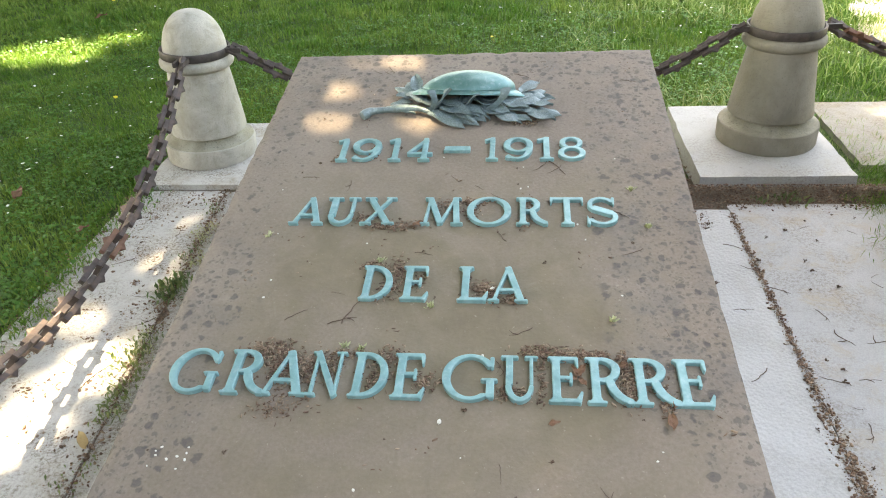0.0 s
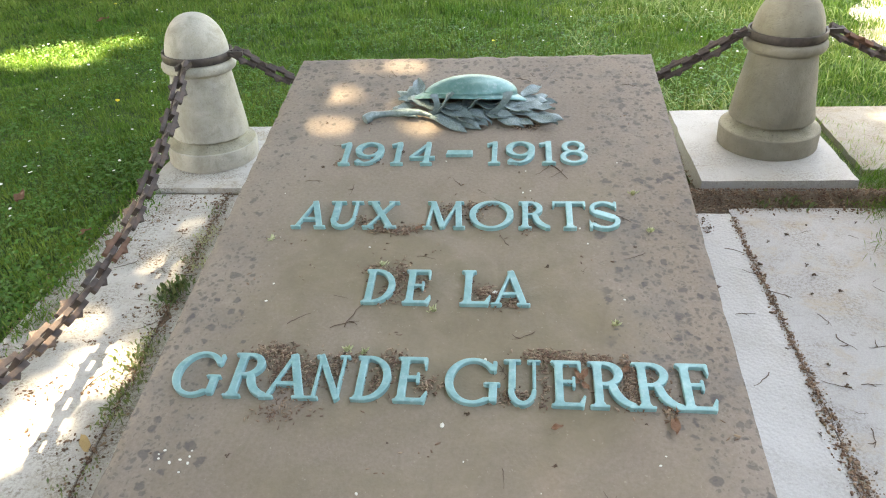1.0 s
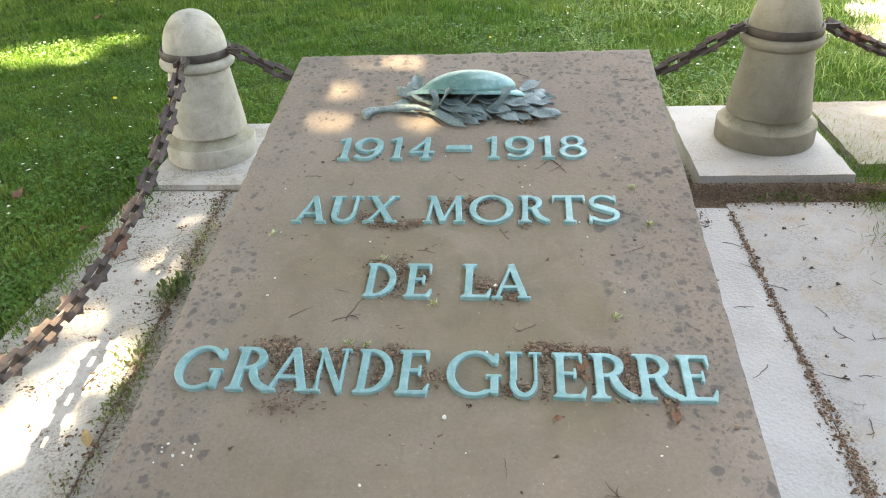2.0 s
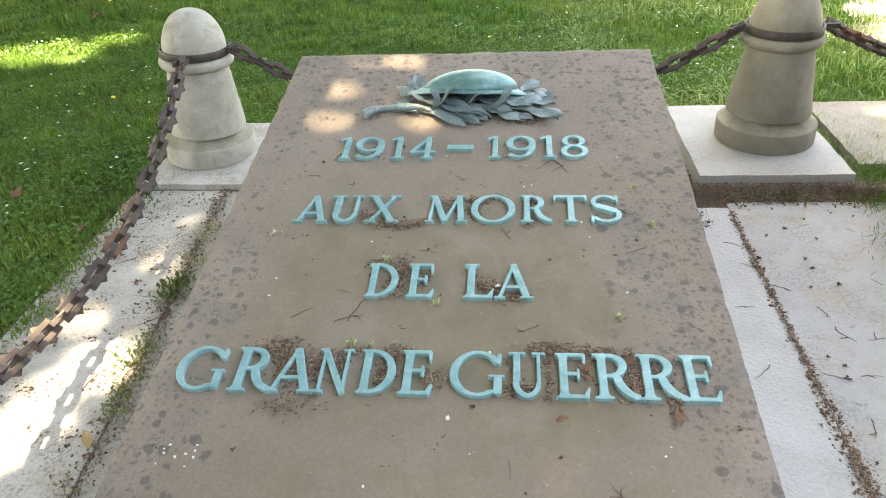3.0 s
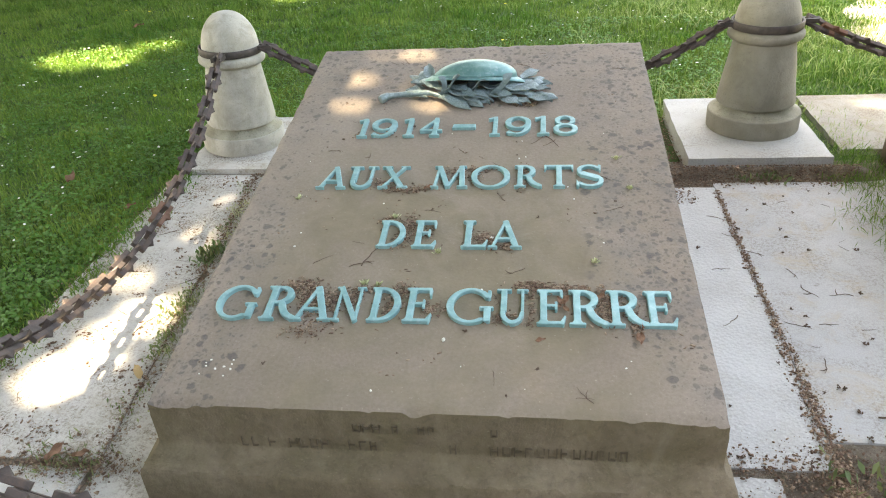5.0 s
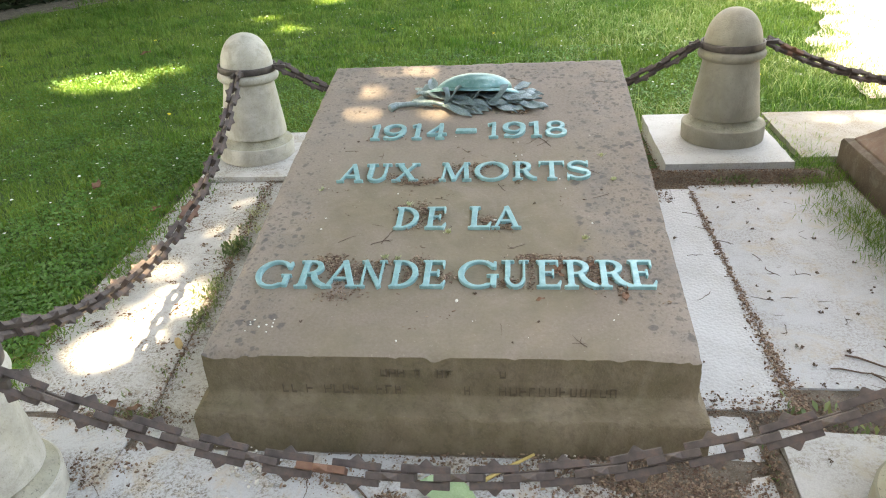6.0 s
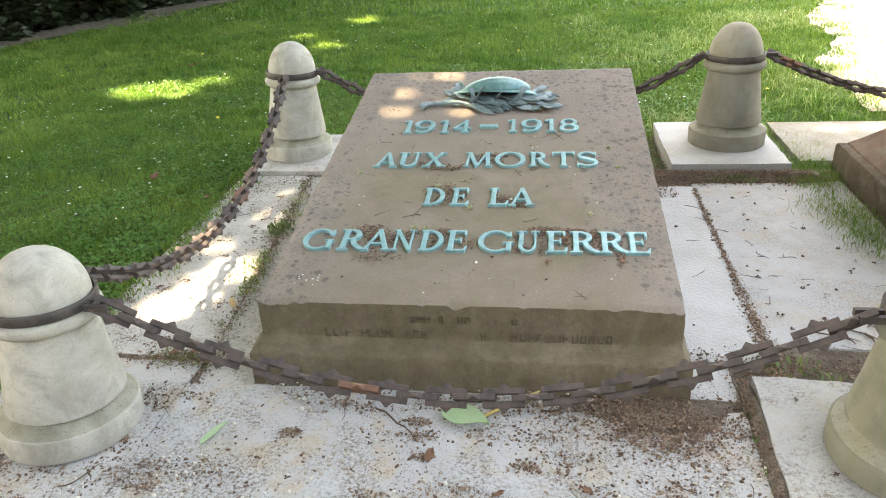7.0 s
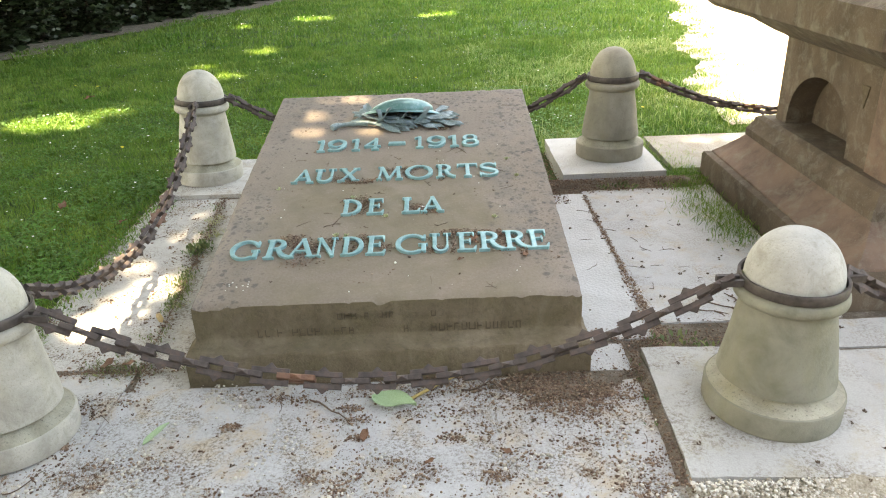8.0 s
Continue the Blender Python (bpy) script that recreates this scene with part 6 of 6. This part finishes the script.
    chance = np.clip(patch_noise(x, y, 5.0, 4.0) + np.clip((-0.30 - y) * 0.8, -0.3, 0.4), 0.01, 1) ** 1.5 * 1.3
    ok = (rng.uniform(0, 1, n) < chance) & ~((x > 0.80) & (x < 1.46) & (y > -0.60)) & (np.hypot(x + 1.06, y + 0.31) > 0.2) & ~((x > 0.65) & (y > -0.16))
    x, y = x[ok], y[ok]
    bank = 2600
    x, y = np.r_[x, rng.uniform(0.80, 1.50, bank)], np.r_[y, -0.625 - 0.10 * rng.uniform(0, 1, bank) ** 1.2]
    s = 0.0011 + 0.0058 * rng.uniform(0, 1, (len(x), 1)) ** 3.2
    tagged(new("gravel", scatter("gravel", ICO_V, ICO_F, np.c_[x, y, 0.002 + 0.026 * np.exp(-((y + 0.632) / 0.05) ** 2) * (x > 0.80)], s, STONES, 0.6, 0.3)), "loose pale gravel stones on the path", "gravel", kind="stuff")


build_weeds()
build_litter()
build_loose()

# ---- paving, slab by slab ----
PAVING = (
    (-1.385, -0.854, 0.045, 1.690, 0.000), (-0.838, -0.655, -0.085, 1.690, -0.004), (-1.365, -0.745, 1.708, 2.335, 0.020),
    (-1.46, -0.870, -0.76, 0.020, 0.000), (-0.8685, 0.792, -0.72, -0.0868, -0.001),
    (0.652, 0.931, 0.115, 1.545, 0.000), (0.9335, 1.615, 0.205, 1.612, 0.001), (1.482, 2.45, -0.60, -0.008, 0.000),
    (0.652, 0.79, -0.14, 0.085, -0.001), (1.52, 2.60, 1.90, 2.56, 0.000), (2.47, 3.5, -0.60, 0.185, 0.001),
    (1.50, 2.45, 0.006, 0.185, 0.001),
)


def paving_slab(parent, x0, x1, y0, y1, z, mat, deep=0.06, name="paving_slab", slant=(0.0, 0.0)):
    """A stone slab with a slightly uneven top and a broken rim."""
    bm = bmesh.new()
    nx, ny = max(6, int((x1 - x0) / 0.045)), max(6, int((y1 - y0) / 0.045))
    grid = []
    for j in range(ny + 1):
        row = []
        for i in range(nx + 1):
            y = y0 + (y1 - y0) * j / ny
            xa, xb = x0 + slant[0] * (y - y0), x1 + slant[1] * (y - y0)
            x = xa + (xb - xa) * i / nx
            q = Vector((x, y, z))
            dx = dy = dz = 0.0
            if i in (0, nx):
                dx = 0.006 * noise.fractal(q * 13, 1, 2, 3)
            if j in (0, ny):
                dy = 0.006 * noise.fractal(q * 13 + Vector((5, 5, 5)), 1, 2, 3)
            if i in (0, nx) or j in (0, ny):
                dz = -0.0015
            row.append(bm.verts.new((x + dx, y + dy, z + dz + 0.0016 * noise.fractal(q * 5, 1, 2, 3))))
        grid.append(row)
    for j in range(ny):
        for i in range(nx):
            bm.faces.new((grid[j][i], grid[j][i + 1], grid[j + 1][i + 1], grid[j + 1][i]))
    rim = grid[0] + [grid[j][nx] for j in range(1, ny + 1)] + grid[ny][-2::-1] + [grid[j][0] for j in range(ny - 1, 0, -1)]
    low = [bm.verts.new((v.co.x, v.co.y, z - deep)) for v in rim]
    for i in range(len(rim)):
        j = (i + 1) % len(rim)
        bm.faces.new((rim[i], low[i], low[j], rim[j]))
    return part(name, bm, mat, parent, smooth=45)


pavement = tagged(new("pavement"), "pale limestone paving slabs with soil and weeds in the joints", "pavement", kind="structure")
for i, (x0, x1, y0, y1, z) in enumerate(PAVING):
    paving_slab(pavement, x0, x1, y0, y1, z, PAVE_PECKED if i in (5, 8) else PAVE_SANDY if i in (3, 4) else PAVE_WORN if i in (0, 1, 2) else PAVE_DUSTY if i == 9 else PAVE, slant=(0.0, -0.095) if i == 0 else (-0.095, 0.0) if i == 1 else (0.0, 0.0))
for x, y, wide, long, z, turn, label in ((0.848, 1.677, 0.560, 0.69, 0.066, 0.6, "square pale stone plate raised under a bollard"), (0.806, -0.610, 0.634, 0.612, 0.034, -2.7, "square pale stone plate under the bollard")):
    plate = tagged(new("bollard_plate"), label, "stone plate")
    plate.matrix_basis = pose(x, y, 0, 0, 0, turn)
    paving_slab(plate, 0, wide, 0, long, z, PLATE if y > 0 else PLATE_GREY, 0.09, "stone")
# soil washed over the paving at the slab's corner
bm = bmesh.new()
rows = []
for j in range(15):
    row = []
    for i in range(48):
        a, k = 2 * math.pi * i / 48, j / 14
        reach = 1 + 0.45 * noise.noise(Vector((math.cos(a) * 1.4, math.sin(a) * 1.4, 2.0))) + 0.15 * noise.noise(Vector((math.cos(a) * 5, math.sin(a) * 5, 7.0)))
        x, y = 0.57 + 0.23 * k * reach * math.cos(a), -0.135 + 0.11 * k * reach * math.sin(a)
        row.append(bm.verts.new((min(x, 0.815), min(y, -0.075), 0.006 * (1 - k ** 2) - 0.0025 + 0.002 * noise.noise(Vector((x * 30, y * 30, 0))))))
    rows.append(row)
for a, b in zip(rows, rows[1:]):
    for i in range(48):
        bm.faces.new((a[i], a[(i + 1) % 48], b[(i + 1) % 48], b[i]))
bmesh.ops.remove_doubles(bm, verts=bm.verts, dist=1e-5)
tagged(part("soil_patch", bm, SOIL, smooth=60), "brown soil washed over pale paving at the slab", "soil", kind="structure")
# grit banked against the near plate, along its front and its soil-side edge
for name, p, q, wide, high, mat, label in (("grit_bank", (0.76, -0.632), (2.5, -0.632), 0.17, 0.036, GRAVEL, "pale grit banked against the plate and paving"),
                                           ("soil_bank", (0.804, -0.62), (0.830, 0.03), 0.056, 0.036, SOIL, "brown soil banked against the plate's edge")):
    bm = bmesh.new()
    p, q = Vector((*p, 0)), Vector((*q, 0))
    across = Vector((q.y - p.y, p.x - q.x, 0)).normalized()
    n = max(12, int((q - p).length / 0.025))
    prev = None
    for i in range(n + 1):
        c = p.lerp(q, i / n)
        row = []
        for j in range(11):
            u = j / 10 * 2 - 1
            v = c + across * u * wide * (0.5 + 0.12 * noise.noise(Vector((i * 0.21, u, 5))))
            v.z = -0.006 + (high + 0.008 * noise.noise(Vector((v.x * 9, v.y * 9, 1)))) * (1 - u * u) ** 1.5 * min(1.0, 4 * i / n, 4 * (n - i) / n) + 0.003 * noise.noise(v * 40)
            row.append(bm.verts.new(v))
        if prev:
            for j in range(10):
                bm.faces.new((prev[j], prev[j + 1], row[j + 1], row[j]))
        prev = row
    tagged(part(name, bm, mat, smooth=60), label, "grit" if mat is GRAVEL else "soil", kind="structure")
